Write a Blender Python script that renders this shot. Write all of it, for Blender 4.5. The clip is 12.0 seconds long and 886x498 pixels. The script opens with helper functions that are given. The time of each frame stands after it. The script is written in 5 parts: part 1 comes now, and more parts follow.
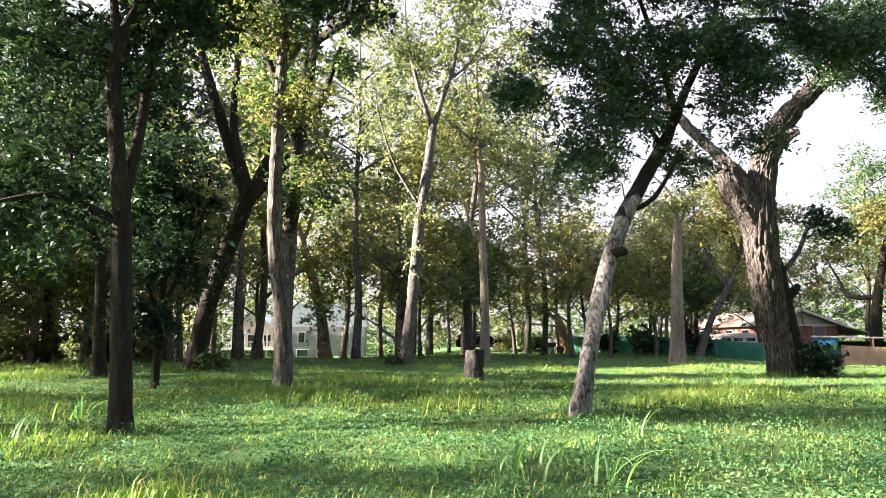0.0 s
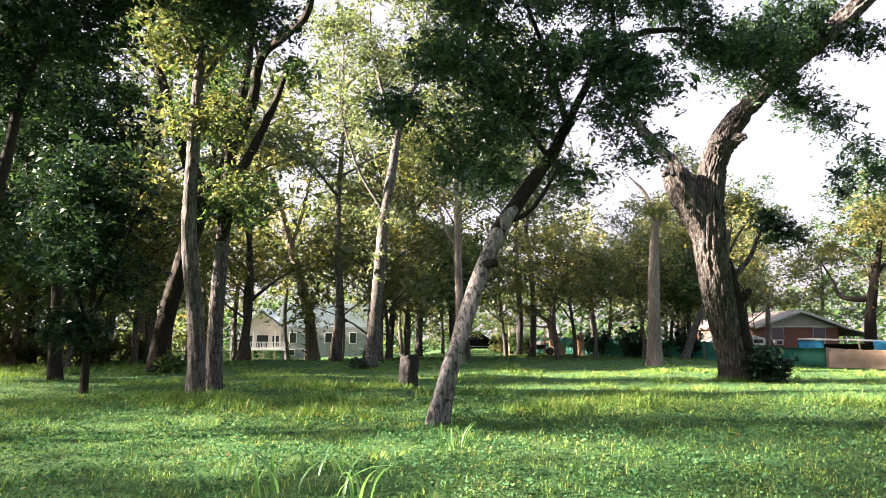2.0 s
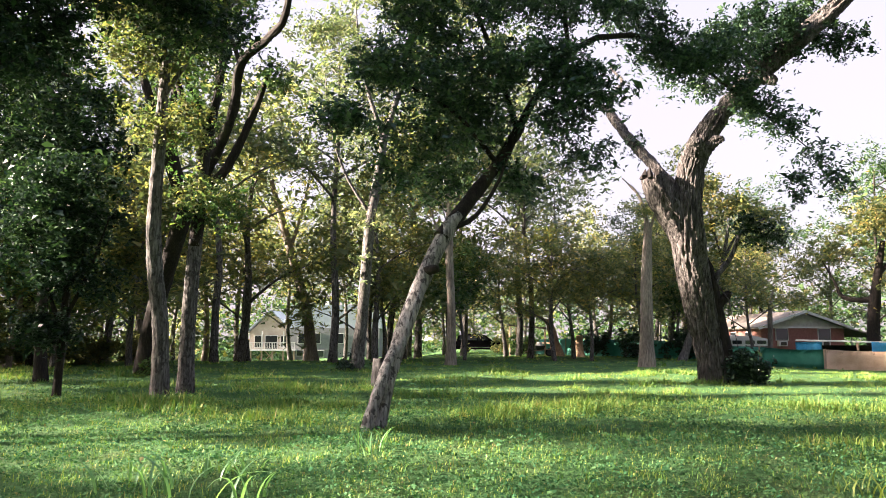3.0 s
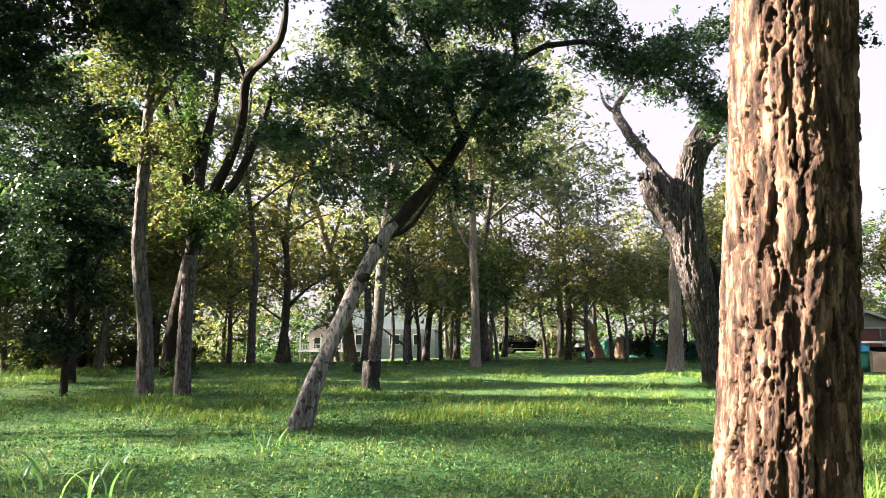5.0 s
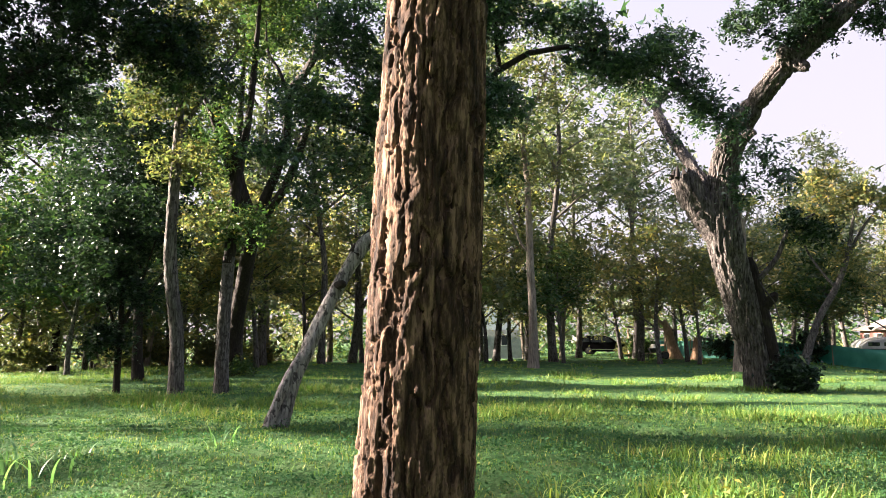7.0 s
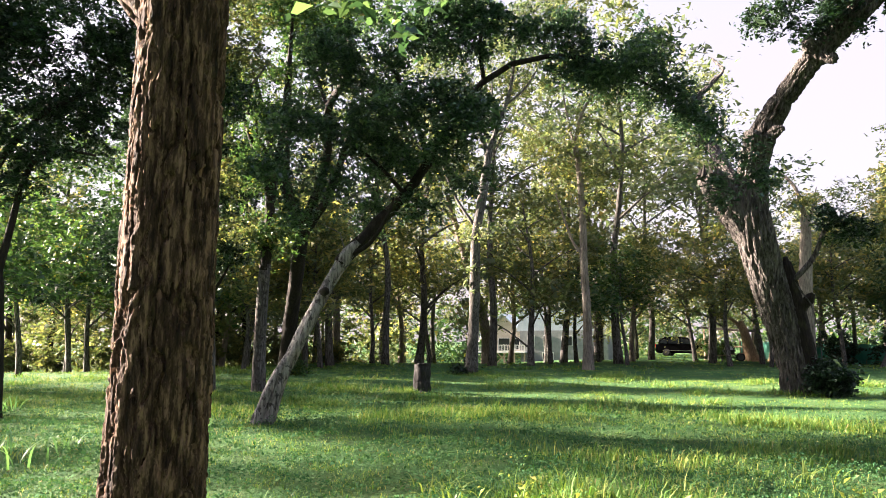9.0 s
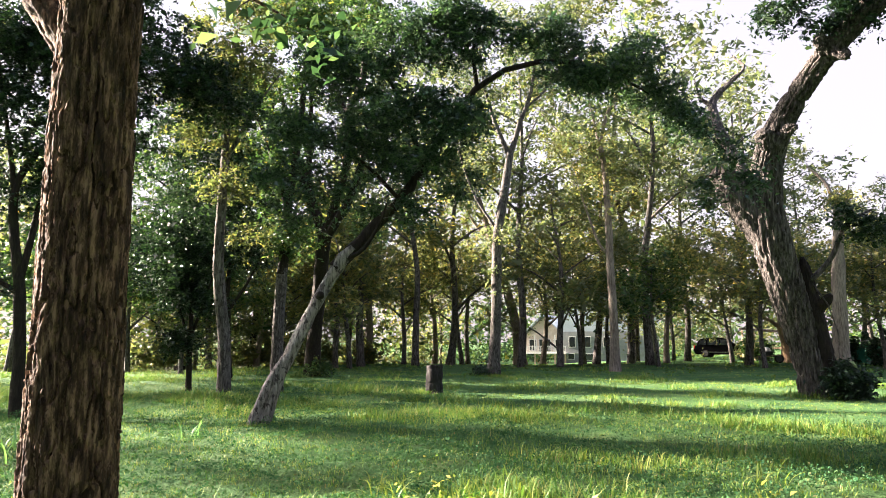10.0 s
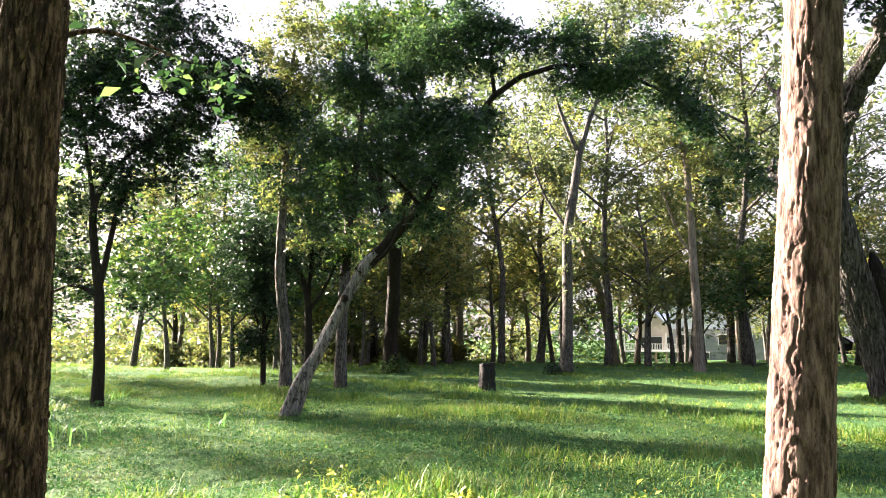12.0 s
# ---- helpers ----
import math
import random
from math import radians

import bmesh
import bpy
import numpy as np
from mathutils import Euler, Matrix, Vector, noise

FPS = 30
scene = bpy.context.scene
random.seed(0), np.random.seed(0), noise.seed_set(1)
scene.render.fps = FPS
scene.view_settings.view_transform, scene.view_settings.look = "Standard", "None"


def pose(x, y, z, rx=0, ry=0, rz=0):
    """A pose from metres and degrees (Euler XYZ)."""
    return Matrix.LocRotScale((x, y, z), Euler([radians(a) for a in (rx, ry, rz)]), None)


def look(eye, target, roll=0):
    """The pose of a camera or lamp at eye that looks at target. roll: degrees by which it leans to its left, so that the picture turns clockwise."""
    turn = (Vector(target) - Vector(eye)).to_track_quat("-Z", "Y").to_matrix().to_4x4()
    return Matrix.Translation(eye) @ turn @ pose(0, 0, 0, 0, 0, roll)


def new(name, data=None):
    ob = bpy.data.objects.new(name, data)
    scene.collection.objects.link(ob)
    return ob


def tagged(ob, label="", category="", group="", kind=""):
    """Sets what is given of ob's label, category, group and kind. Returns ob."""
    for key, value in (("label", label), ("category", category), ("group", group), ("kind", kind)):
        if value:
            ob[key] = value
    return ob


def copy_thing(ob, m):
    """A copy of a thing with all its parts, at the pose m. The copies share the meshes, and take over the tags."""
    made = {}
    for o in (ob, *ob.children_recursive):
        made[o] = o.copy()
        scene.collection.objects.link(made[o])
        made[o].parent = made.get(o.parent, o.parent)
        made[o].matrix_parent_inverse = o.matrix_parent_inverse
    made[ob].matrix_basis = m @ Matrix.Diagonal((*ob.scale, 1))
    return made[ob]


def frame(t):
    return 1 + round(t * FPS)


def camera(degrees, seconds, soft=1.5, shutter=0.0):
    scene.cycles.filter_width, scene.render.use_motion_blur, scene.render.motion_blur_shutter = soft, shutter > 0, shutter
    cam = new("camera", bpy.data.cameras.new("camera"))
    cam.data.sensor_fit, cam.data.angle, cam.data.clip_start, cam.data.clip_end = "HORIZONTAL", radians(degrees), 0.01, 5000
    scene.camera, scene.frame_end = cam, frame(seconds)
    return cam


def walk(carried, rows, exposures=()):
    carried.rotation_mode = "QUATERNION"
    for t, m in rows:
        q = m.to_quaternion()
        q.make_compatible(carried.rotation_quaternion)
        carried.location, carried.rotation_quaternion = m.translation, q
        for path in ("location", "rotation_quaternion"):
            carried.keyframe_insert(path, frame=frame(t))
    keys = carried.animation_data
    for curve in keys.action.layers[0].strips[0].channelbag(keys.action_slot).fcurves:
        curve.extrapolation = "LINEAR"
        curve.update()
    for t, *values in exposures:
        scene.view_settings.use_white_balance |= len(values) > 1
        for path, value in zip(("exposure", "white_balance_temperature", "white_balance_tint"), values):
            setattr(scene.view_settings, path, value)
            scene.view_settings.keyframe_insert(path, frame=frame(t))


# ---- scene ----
cam = camera(63.5, 12.0, soft=0.6)
METRES, EYE, TILT, LEAN, TURN = 14.0, 1.35, 7.3, 0.0, 0.0
ROWS = [
    (0.0, 0.0, 0.0, 0.0, 0.0, 0.0, -0.0),
    (0.5, 0.0424, -0.0034, 0.004, 0.24, -0.02, 0.01),
    (1.0, 0.0852, -0.007, 0.008, 0.63, -0.04, 0.05),
    (1.5, 0.1278, -0.0106, 0.011, 1.17, -0.03, 0.09),
    (2.0, 0.1702, -0.0156, 0.0141, 1.76, -0.05, 0.17),
    (2.5, 0.2133, -0.0201, 0.0177, 2.38, -0.05, 0.26),
    (3.0, 0.2561, -0.0237, 0.021, 2.98, -0.04, 0.33),
    (5.0, 0.4245, -0.0378, 0.0284, 8.51, 0.08, 1.12),
    (5.5, 0.4665, -0.0392, 0.0298, 10.52, 0.12, 1.41),
    (6.0, 0.5082, -0.0395, 0.0308, 12.65, 0.17, 1.69),
    (6.5, 0.5502, -0.0395, 0.0318, 14.65, 0.22, 1.92),
    (7.0, 0.5916, -0.0373, 0.0324, 16.58, 0.31, 2.16),
    (9.0, 0.7585, -0.023, 0.0345, 24.34, 0.69, 3.03),
    (9.5, 0.7983, -0.0158, 0.0347, 26.2, 0.82, 3.23),
    (10.0, 0.8378, -0.0078, 0.0347, 28.06, 0.97, 3.47),
    (10.5, 0.8754, 0.0, 0.035, 30.12, 1.11, 3.67),
    (11.0, 0.9136, 0.009, 0.0349, 32.49, 1.26, 3.92),
    (11.5, 0.951, 0.0213, 0.0346, 35.04, 1.33, 4.16),
    (12.0, 0.9887, 0.0352, 0.0342, 37.53, 1.37, 4.36),
]
walk(cam, [(t, pose(0, 0, EYE, TILT, LEAN, TURN) @ pose(METRES * x, METRES * y, METRES * z, 90 + pitch, roll, yaw)) for t, x, y, z, yaw, pitch, roll in ROWS],
     [(0.0, 4.07, 5780, 14), (1.5, 4.00, 5780, 14), (3.0, 3.86, 5780, 14), (5.0, 3.88, 5780, 14), (7.0, 3.79, 5780, 14), (9.0, 3.88, 5780, 14), (10.5, 3.95, 5780, 14), (12.0, 4.02, 5780, 14)])

# ---- world, sun, exposure ----
SUN_EL, SUN_AZ = radians(20.5), radians(-96)      # azimuth from +y, clockwise
world = bpy.data.worlds.new("sky")
scene.world = world
world.use_nodes = True
wn = world.node_tree.nodes
sky = wn.new("ShaderNodeTexSky")
sky.sky_type, sky.sun_disc = "NISHITA", False
sky.sun_elevation, sky.sun_rotation = SUN_EL, SUN_AZ
sky.air_density, sky.dust_density, sky.ozone_density = 1.0, 5.0, 1.0
wn["Background"].inputs[1].default_value = 0.0465
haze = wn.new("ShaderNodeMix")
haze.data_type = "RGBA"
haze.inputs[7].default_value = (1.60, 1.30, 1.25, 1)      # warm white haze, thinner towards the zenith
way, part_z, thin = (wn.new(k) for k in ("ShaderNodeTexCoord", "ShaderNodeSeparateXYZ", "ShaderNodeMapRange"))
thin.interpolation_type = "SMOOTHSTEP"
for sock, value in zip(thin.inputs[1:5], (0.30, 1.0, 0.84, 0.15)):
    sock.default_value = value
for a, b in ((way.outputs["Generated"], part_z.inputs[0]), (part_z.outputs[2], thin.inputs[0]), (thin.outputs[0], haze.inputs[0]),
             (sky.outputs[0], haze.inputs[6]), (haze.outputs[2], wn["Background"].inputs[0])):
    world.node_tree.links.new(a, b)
sun_data = bpy.data.lights.new("sun", "SUN")
sun_data.energy, sun_data.angle, sun_data.color = 5.0, radians(1.6), (1.0, 0.79, 0.58)
sun = new("sun", sun_data)
to_sun = Vector((math.sin(SUN_AZ) * math.cos(SUN_EL), math.cos(SUN_AZ) * math.cos(SUN_EL), math.sin(SUN_EL)))
sun.matrix_world = look((0, 0, 0), -to_sun)
sun.location = to_sun * 60


# ---- numeric helpers ----
rng = np.random.default_rng(7)


def lattice(i, j, k):
    h = (i * 374761393 + j * 668265263 + k * 2147483647 + 1274126177) & 0xFFFFFFFF
    h = ((h ^ (h >> 13)) * 1274126177) & 0xFFFFFFFF
    return ((h ^ (h >> 16)) & 0xFFFF) / 65535.0


def vnoise(p):
    """Smooth value noise in 0..1 for an array of 3D points."""
    p = np.asarray(p, float)
    f = np.floor(p)
    u = p - f
    u = u * u * (3 - 2 * u)
    i, j, k = (f[..., a].astype(np.int64) for a in range(3))
    out = 0
    for a in (0, 1):
        for b in (0, 1):
            for c in (0, 1):
                w = (u[..., 0] if a else 1 - u[..., 0]) * (u[..., 1] if b else 1 - u[..., 1]) * (u[..., 2] if c else 1 - u[..., 2])
                out = out + w * lattice(i + a, j + b, k + c)
    return out


def sstep(a, b, x):
    t = np.clip((np.asarray(x, float) - a) / (b - a), 0, 1)
    return t * t * (3 - 2 * t)


def ground_z(x, y):
    """Height of the ground: a low swell that falls away far behind on the western side."""
    x, y = np.asarray(x, float), np.asarray(y, float)
    z = 0.0055 * np.clip(y, 0, 66) + 0.10 * sstep(8, 18, y) * sstep(10, -4, x)
    z = z - 1.5 * sstep(36, 84, y) * sstep(3, -9, x) - 0.9 * sstep(-15, -34, x) * sstep(18, 34, y)
    z = z - 0.35 * sstep(15, 24, x) * sstep(26, 40, y) * sstep(62, 50, y)
    z = z + 0.13 * sstep(3, 9, y) - 0.07 * sstep(12, 18, y)
    q = np.stack([x * 0.35, y * 0.35, x * 0], -1)
    return z + 0.16 * (vnoise(q) - 0.5) + 0.05 * (vnoise(q * 4.3) - 0.5)


def gz(x, y):
    return float(ground_z(x, y))


# ---- mesh helpers ----
def raw_mesh(name, co, loops, starts, smooth=False):
    me = bpy.data.meshes.new(name)
    me.vertices.add(len(co))
    me.vertices.foreach_set("co", np.asarray(co, np.float32).ravel())
    me.loops.add(len(loops))
    me.loops.foreach_set("vertex_index", np.asarray(loops, np.int32))
    me.polygons.add(len(starts))
    me.polygons.foreach_set("loop_start", np.asarray(starts, np.int32))
    if smooth:
        me.polygons.foreach_set("use_smooth", np.ones(len(starts), bool))
    me.update(calc_edges=True)
    return me


def quads(name, co):
    """A mesh of loose quads from an (n, 4, 3) array."""
    n = len(co)
    return raw_mesh(name, co.reshape(-1, 3), np.arange(n * 4), np.arange(n) * 4)


def leaf_tris(name, co):
    """Far leaves as single pointed triangles, from an (n, 4, 3) array of leaves."""
    side = (co[:, 1] - co[:, 3]) * 0.5
    return raw_mesh(name, np.stack([co[:, 0] - side, co[:, 0] + side, co[:, 2]], 1).reshape(-1, 3), np.arange(len(co) * 3), np.arange(len(co)) * 3)


def link(name, me, mat, parent=None, label=""):
    me.materials.append(mat)
    ob = new(name, me)
    if parent is not None:
        ob.parent = parent
    if label:
        tagged(ob, label)
    return ob


def part(name, bm, mat, parent=None, label="", smooth=False):
    """Links a bmesh as one mesh object under a thing or a part."""
    me = bpy.data.meshes.new(name)
    if smooth:
        for f in bm.faces:
            f.smooth = True
    bmesh.ops.recalc_face_normals(bm, faces=bm.faces)
    bm.to_mesh(me)
    bm.free()
    return link(name, me, mat, parent, label)


def empty(name, x, y, z, label, category, turn=0.0, group="", kind=""):
    ob = new(name)
    ob.matrix_world = pose(x, y, z, 0, 0, turn)
    return tagged(ob, label, category, group, kind)


def box(sx, sy, sz, at=(0, 0, 0), bevel=0.0, turn=(0, 0, 0)):
    bm = bmesh.new()
    bmesh.ops.create_cube(bm, size=1.0)
    bmesh.ops.scale(bm, vec=(sx, sy, sz), verts=bm.verts)
    if bevel:
        bmesh.ops.bevel(bm, geom=list(bm.edges), offset=bevel, segments=2, affect="EDGES")
    bmesh.ops.transform(bm, matrix=pose(*at, *turn), verts=bm.verts)
    return bm


def cyl(r, h, at=(0, 0, 0), turn=(0, 0, 0), seg=16, r2=None, bevel=0.0):
    bm = bmesh.new()
    bmesh.ops.create_cone(bm, cap_ends=True, segments=seg, radius1=r, radius2=r if r2 is None else r2, depth=h)
    if bevel:
        bmesh.ops.bevel(bm, geom=[e for e in bm.edges if abs(e.verts[0].co.z - e.verts[1].co.z) < 1e-6], offset=bevel, segments=2, affect="EDGES")
    bmesh.ops.transform(bm, matrix=pose(*at, *turn), verts=bm.verts)
    return bm


def prism(profile, y0, y1, bevel=0.0):
    """A profile of (x, z) pushed along y."""
    bm = bmesh.new()
    a = [bm.verts.new((x, y0, z)) for x, z in profile]
    b = [bm.verts.new((x, y1, z)) for x, z in profile]
    bm.faces.new(a)
    bm.faces.new(b[::-1])
    for i in range(len(a)):
        bm.faces.new((a[i - 1], a[i], b[i], b[i - 1]))
    if bevel:
        bmesh.ops.recalc_face_normals(bm, faces=bm.faces)
        bmesh.ops.bevel(bm, geom=list(bm.edges), offset=bevel, segments=2, affect="EDGES")
    return bm


def spline(pts, m):
    """m points along a smooth curve through pts (rows of any width)."""
    p = np.asarray(pts, float)
    if len(p) == 2:
        return p[0] + (p[1] - p[0]) * np.linspace(0, 1, m)[:, None]
    q = np.vstack([2 * p[0] - p[1], p, 2 * p[-1] - p[-2]])
    d = np.r_[0, np.cumsum(np.linalg.norm(np.diff(p[:, :3], axis=0), axis=1))]
    s = np.linspace(0, d[-1], m)
    i = np.clip(np.searchsorted(d, s, side="right") - 1, 0, len(p) - 2)
    t = ((s - d[i]) / np.maximum(d[i + 1] - d[i], 1e-6))[:, None]
    a, b, c, e = q[i], q[i + 1], q[i + 2], q[i + 3]
    out = 0.5 * (2 * b + (c - a) * t + (2 * a - 5 * b + 4 * c - e) * t ** 2 + (3 * b - a - 3 * c + e) * t ** 3)
    if p.shape[1] > 3:
        out[:, 3] = np.maximum(out[:, 3], 0.2 * p[:, 3].min())
    return out


def tube(pts, seg, rings, relief=None, flare=0.0, cap=True):
    """A tapered, bent stem through (x, y, z, r) points: vertices, loops, starts. relief(points on a cylinder, length, r) gives the bark's height."""
    p = spline(pts, rings)
    c, r = p[:, :3], p[:, 3]
    tan = np.gradient(c, axis=0)
    tan /= np.linalg.norm(tan, axis=1)[:, None]
    side = np.cross(tan[0], (0.0, 1.0, 0.0) if abs(tan[0][1]) < 0.9 else (1.0, 0.0, 0.0))
    u = np.zeros_like(c)
    for i in range(rings):
        side = side - tan[i] * (side @ tan[i])
        side /= np.linalg.norm(side)
        u[i] = side
    v = np.cross(tan, u)
    th = np.linspace(0, 2 * np.pi, seg, endpoint=False)
    s = np.r_[0, np.cumsum(np.linalg.norm(np.diff(c, axis=0), axis=1))]
    rr = np.repeat(r[:, None], seg, 1)
    if flare:
        f = np.exp(-s / (2.2 * r[0]))[:, None]
        rr = rr * (1 + flare * f * (1 + 0.6 * np.cos(5 * th + 1.0)[None, :] + 0.3 * np.cos(3 * th)[None, :]))
    if relief is not None:
        cyl_p = np.stack([np.cos(th)[None, :] * r[:, None], np.sin(th)[None, :] * r[:, None], np.repeat(s[:, None], seg, 1)], -1)
        rr = rr + relief(cyl_p)
    co = c[:, None, :] + rr[..., None] * (np.cos(th)[None, :, None] * u[:, None, :] + np.sin(th)[None, :, None] * v[:, None, :])
    i, j = np.meshgrid(np.arange(rings - 1), np.arange(seg), indexing="ij")
    j2 = (j + 1) % seg
    loops = np.stack([i * seg + j, i * seg + j2, (i + 1) * seg + j2, (i + 1) * seg + j], -1).reshape(-1)
    starts = np.arange((rings - 1) * seg) * 4
    if cap:
        loops = np.r_[loops, (rings - 1) * seg + np.arange(seg), np.arange(seg)[::-1]]
        starts = np.r_[starts, len(starts) * 4, len(starts) * 4 + seg]
    return co.reshape(-1, 3), loops, starts


def join(pieces):
    co, lo, st, nv, nl = [], [], [], 0, 0
    for c, l, s in pieces:
        co.append(c), lo.append(l + nv), st.append(s + nl)
        nv, nl = nv + len(c), nl + len(l)
    return np.vstack(co), np.concatenate(lo), np.concatenate(st)


def cells(p):
    """Distances to the nearest and next nearest of scattered cell centres, and the nearest cell's own value."""
    f = np.floor(p).astype(np.int64)
    d1, d2, own = np.full(p.shape[:-1], 9.0), np.full(p.shape[:-1], 9.0), np.zeros(p.shape[:-1])
    for a in (-1, 0, 1):
        for b in (-1, 0, 1):
            for c in (-1, 0, 1):
                i, j, k = f[..., 0] + a, f[..., 1] + b, f[..., 2] + c
                v = lattice(i, j, k)
                q = np.stack([i + v, j + lattice(i + 71, j, k), k + lattice(i, j + 37, k)], -1)
                d = np.linalg.norm(p - q, axis=-1)
                near = d < d1
                d2 = np.where(near, d1, np.minimum(d2, d))
                own = np.where(near, v, own)
                d1 = np.where(near, d, d1)
    return d1, d2, own


def plated(width, depth, stretch=5.0):
    """Long flat plates of bark parted by narrow, deep cracks."""
    def height(p):
        q = p / width * np.array([1, 1, 1 / stretch])
        q = q + 0.35 * (np.stack([vnoise(p / width * 0.8 + s) for s in (3, 17, 29)], -1) - 0.5) * np.array([1, 1, 0.5])
        q = q + 0.35 * (np.stack([vnoise(p / width * 2.6 + s) for s in (43, 57, 69)], -1) - 0.5) * np.array([1, 1, 0.35])
        d1, d2, own = cells(q)
        e1, e2, own2 = cells(q * np.array([1.5, 1.5, 3.0]) + 40)
        edge = d2 - d1 + 0.16 * (vnoise(p / width * 2.6 + 5) - 0.5)
        plate = sstep(0.02, 0.13, edge) * (0.62 + 0.38 * own) * (0.76 + 0.24 * sstep(0.0, 0.07, e2 - e1) * (0.3 + 0.7 * own2))
        return depth * (plate - 0.75) + depth * 0.07 * (vnoise(p / width * np.array([2.6, 2.6, 0.9])) - 0.5) + depth * 0.08 * (vnoise(p / width * 6.0) - 0.5)
    return height


def furrowed(width, depth, stretch=6.0):
    """Deep upright furrows between long plates, broken across here and there."""
    def height(p):
        q = p / width * np.array([1, 1, 1 / stretch])
        warp = (vnoise(p / width * 0.5 + 9) - 0.5)[..., None] * np.array([0.9, 0.9, 0.0])
        a = np.abs(2 * vnoise(q + warp) - 1)
        b = np.abs(2 * vnoise(q * 1.9 + 31) - 1)
        cut = np.abs(2 * vnoise(p / width * np.array([0.45, 0.45, 0.55]) + 57) - 1)
        plate = sstep(0.02, 0.34, a) * (0.6 + 0.4 * sstep(0.0, 0.3, b)) * (0.75 + 0.25 * sstep(0.0, 0.12, cut))
        return depth * (plate - 0.7) + depth * 0.30 * (vnoise(p / width * 3.0) - 0.5)
    return height


def shaggy(width, depth, stretch=7.0):
    """Upright ragged ridges that part and meet again, broken into flakes of uneven thickness."""
    def height(p):
        q = p / width * np.array([1, 1, 1 / stretch])
        q = q + 0.9 * (np.stack([vnoise(p / width * np.array([0.6, 0.6, 0.3]) + t) for t in (3, 17, 29)], -1) - 0.5) * np.array([1, 1, 0.3])
        q = q + 0.30 * (np.stack([vnoise(p / width * np.array([2.8, 2.8, 1.6]) + t) for t in (43, 57, 69)], -1) - 0.5) * np.array([1, 1, 0.3])
        a = np.abs(2 * vnoise(q) - 1)
        d1, d2, own = cells(q * np.array([0.75, 0.75, 1.5]) + 40)
        e1, e2, own2 = cells(q * np.array([1.7, 1.7, 3.2]) + 80)
        plate = sstep(0.04, 0.17, a + 0.10 * (vnoise(p / width * np.array([6.0, 6.0, 3.5]) + 7) - 0.5)) * (0.62 + 0.38 * own) * (0.72 + 0.28 * sstep(0.0, 0.06, d2 - d1)) * (0.78 + 0.22 * sstep(0.0, 0.05, e2 - e1) * own2)
        return depth * (plate - 0.55) + depth * 0.12 * (vnoise(p / width * np.array([5.0, 5.0, 2.5])) - 0.5)
    return height


def lumpy(width, depth):
    def height(p):
        return depth * (vnoise(p / width * np.array([1, 1, 0.35])) - 0.5) + 0.4 * depth * (vnoise(p / width * 3.1) - 0.5)
    return height


# ---- materials ----
def node_mat(name):
    m = bpy.data.materials.new(name)
    m.use_nodes = True
    nt = m.node_tree
    return m, nt, nt.nodes["Principled BSDF"]


def ramp(nt, fac, stops):
    r = nt.nodes.new("ShaderNodeValToRGB")
    while len(r.color_ramp.elements) < len(stops):
        r.color_ramp.elements.new(0.5)
    for e, (p, c) in zip(r.color_ramp.elements, stops):
        e.position, e.color = p, (*c, 1)
    nt.links.new(fac, r.inputs[0])
    return r.outputs[0]


def tex(nt, scale, stretch=(1, 1, 1), detail=4.0, rough=0.55):
    tc, mp, n = (nt.nodes.new(k) for k in ("ShaderNodeTexCoord", "ShaderNodeMapping", "ShaderNodeTexNoise"))
    mp.inputs["Scale"].default_value = stretch
    n.inputs["Scale"].default_value, n.inputs["Detail"].default_value, n.inputs["Roughness"].default_value = scale, detail, rough
    nt.links.new(tc.outputs["Object"], mp.inputs[0])
    nt.links.new(mp.outputs[0], n.inputs["Vector"])
    return n.outputs[0]


def mixed(nt, a, b, fac, mode="MIX"):
    m = nt.nodes.new("ShaderNodeMix")
    m.data_type, m.blend_type = "RGBA", mode
    for sock, val in ((m.inputs[0], fac), (m.inputs[6], a), (m.inputs[7], b)):
        if isinstance(val, (int, float)):
            sock.default_value = val
        elif isinstance(val, tuple):
            sock.default_value = (*val, 1)
        else:
            nt.links.new(val, sock)
    return m.outputs[2]


def bumped(nt, bsdf, fac, strength, distance):
    b = nt.nodes.new("ShaderNodeBump")
    b.inputs["Strength"].default_value, b.inputs["Distance"].default_value = strength, distance
    nt.links.new(fac, b.inputs["Height"])
    nt.links.new(b.outputs[0], bsdf.inputs["Normal"])


def surface(name, dark, light, scale=3.0, rough=0.8, bump=0.3, stretch=(1, 1, 1), fine=40.0, metal=0.0, dist=0.01):
    """A plain surface with stains at one scale and grain at another."""
    m, nt, b = node_mat(name)
    c = mixed(nt, ramp(nt, tex(nt, scale, stretch), [(0.3, dark), (0.7, light)]), (0.5, 0.5, 0.5), 0.0)
    g = tex(nt, fine, stretch, 6.0)
    c = mixed(nt, c, ramp(nt, g, [(0.3, (0.72, 0.72, 0.72)), (0.7, (1.12, 1.12, 1.12))]), 0.8, "MULTIPLY")
    nt.links.new(c, b.inputs["Base Color"])
    b.inputs["Roughness"].default_value, b.inputs["Metallic"].default_value = rough, metal
    if bump:
        bumped(nt, b, g, bump, dist)
    return m


def bark(name, dark, mid, light, moss=0.0, patch=1.3, grain=22.0, knots=0.0, plates=None, tight=1.0):
    m, nt, b = node_mat(name)
    long = tex(nt, grain, (1, 1, 0.16), 7.0, 0.65)
    c = ramp(nt, long, [(0.5 - 0.22 * tight, dark), (0.5, mid), (0.5 + 0.24 * tight, light)])
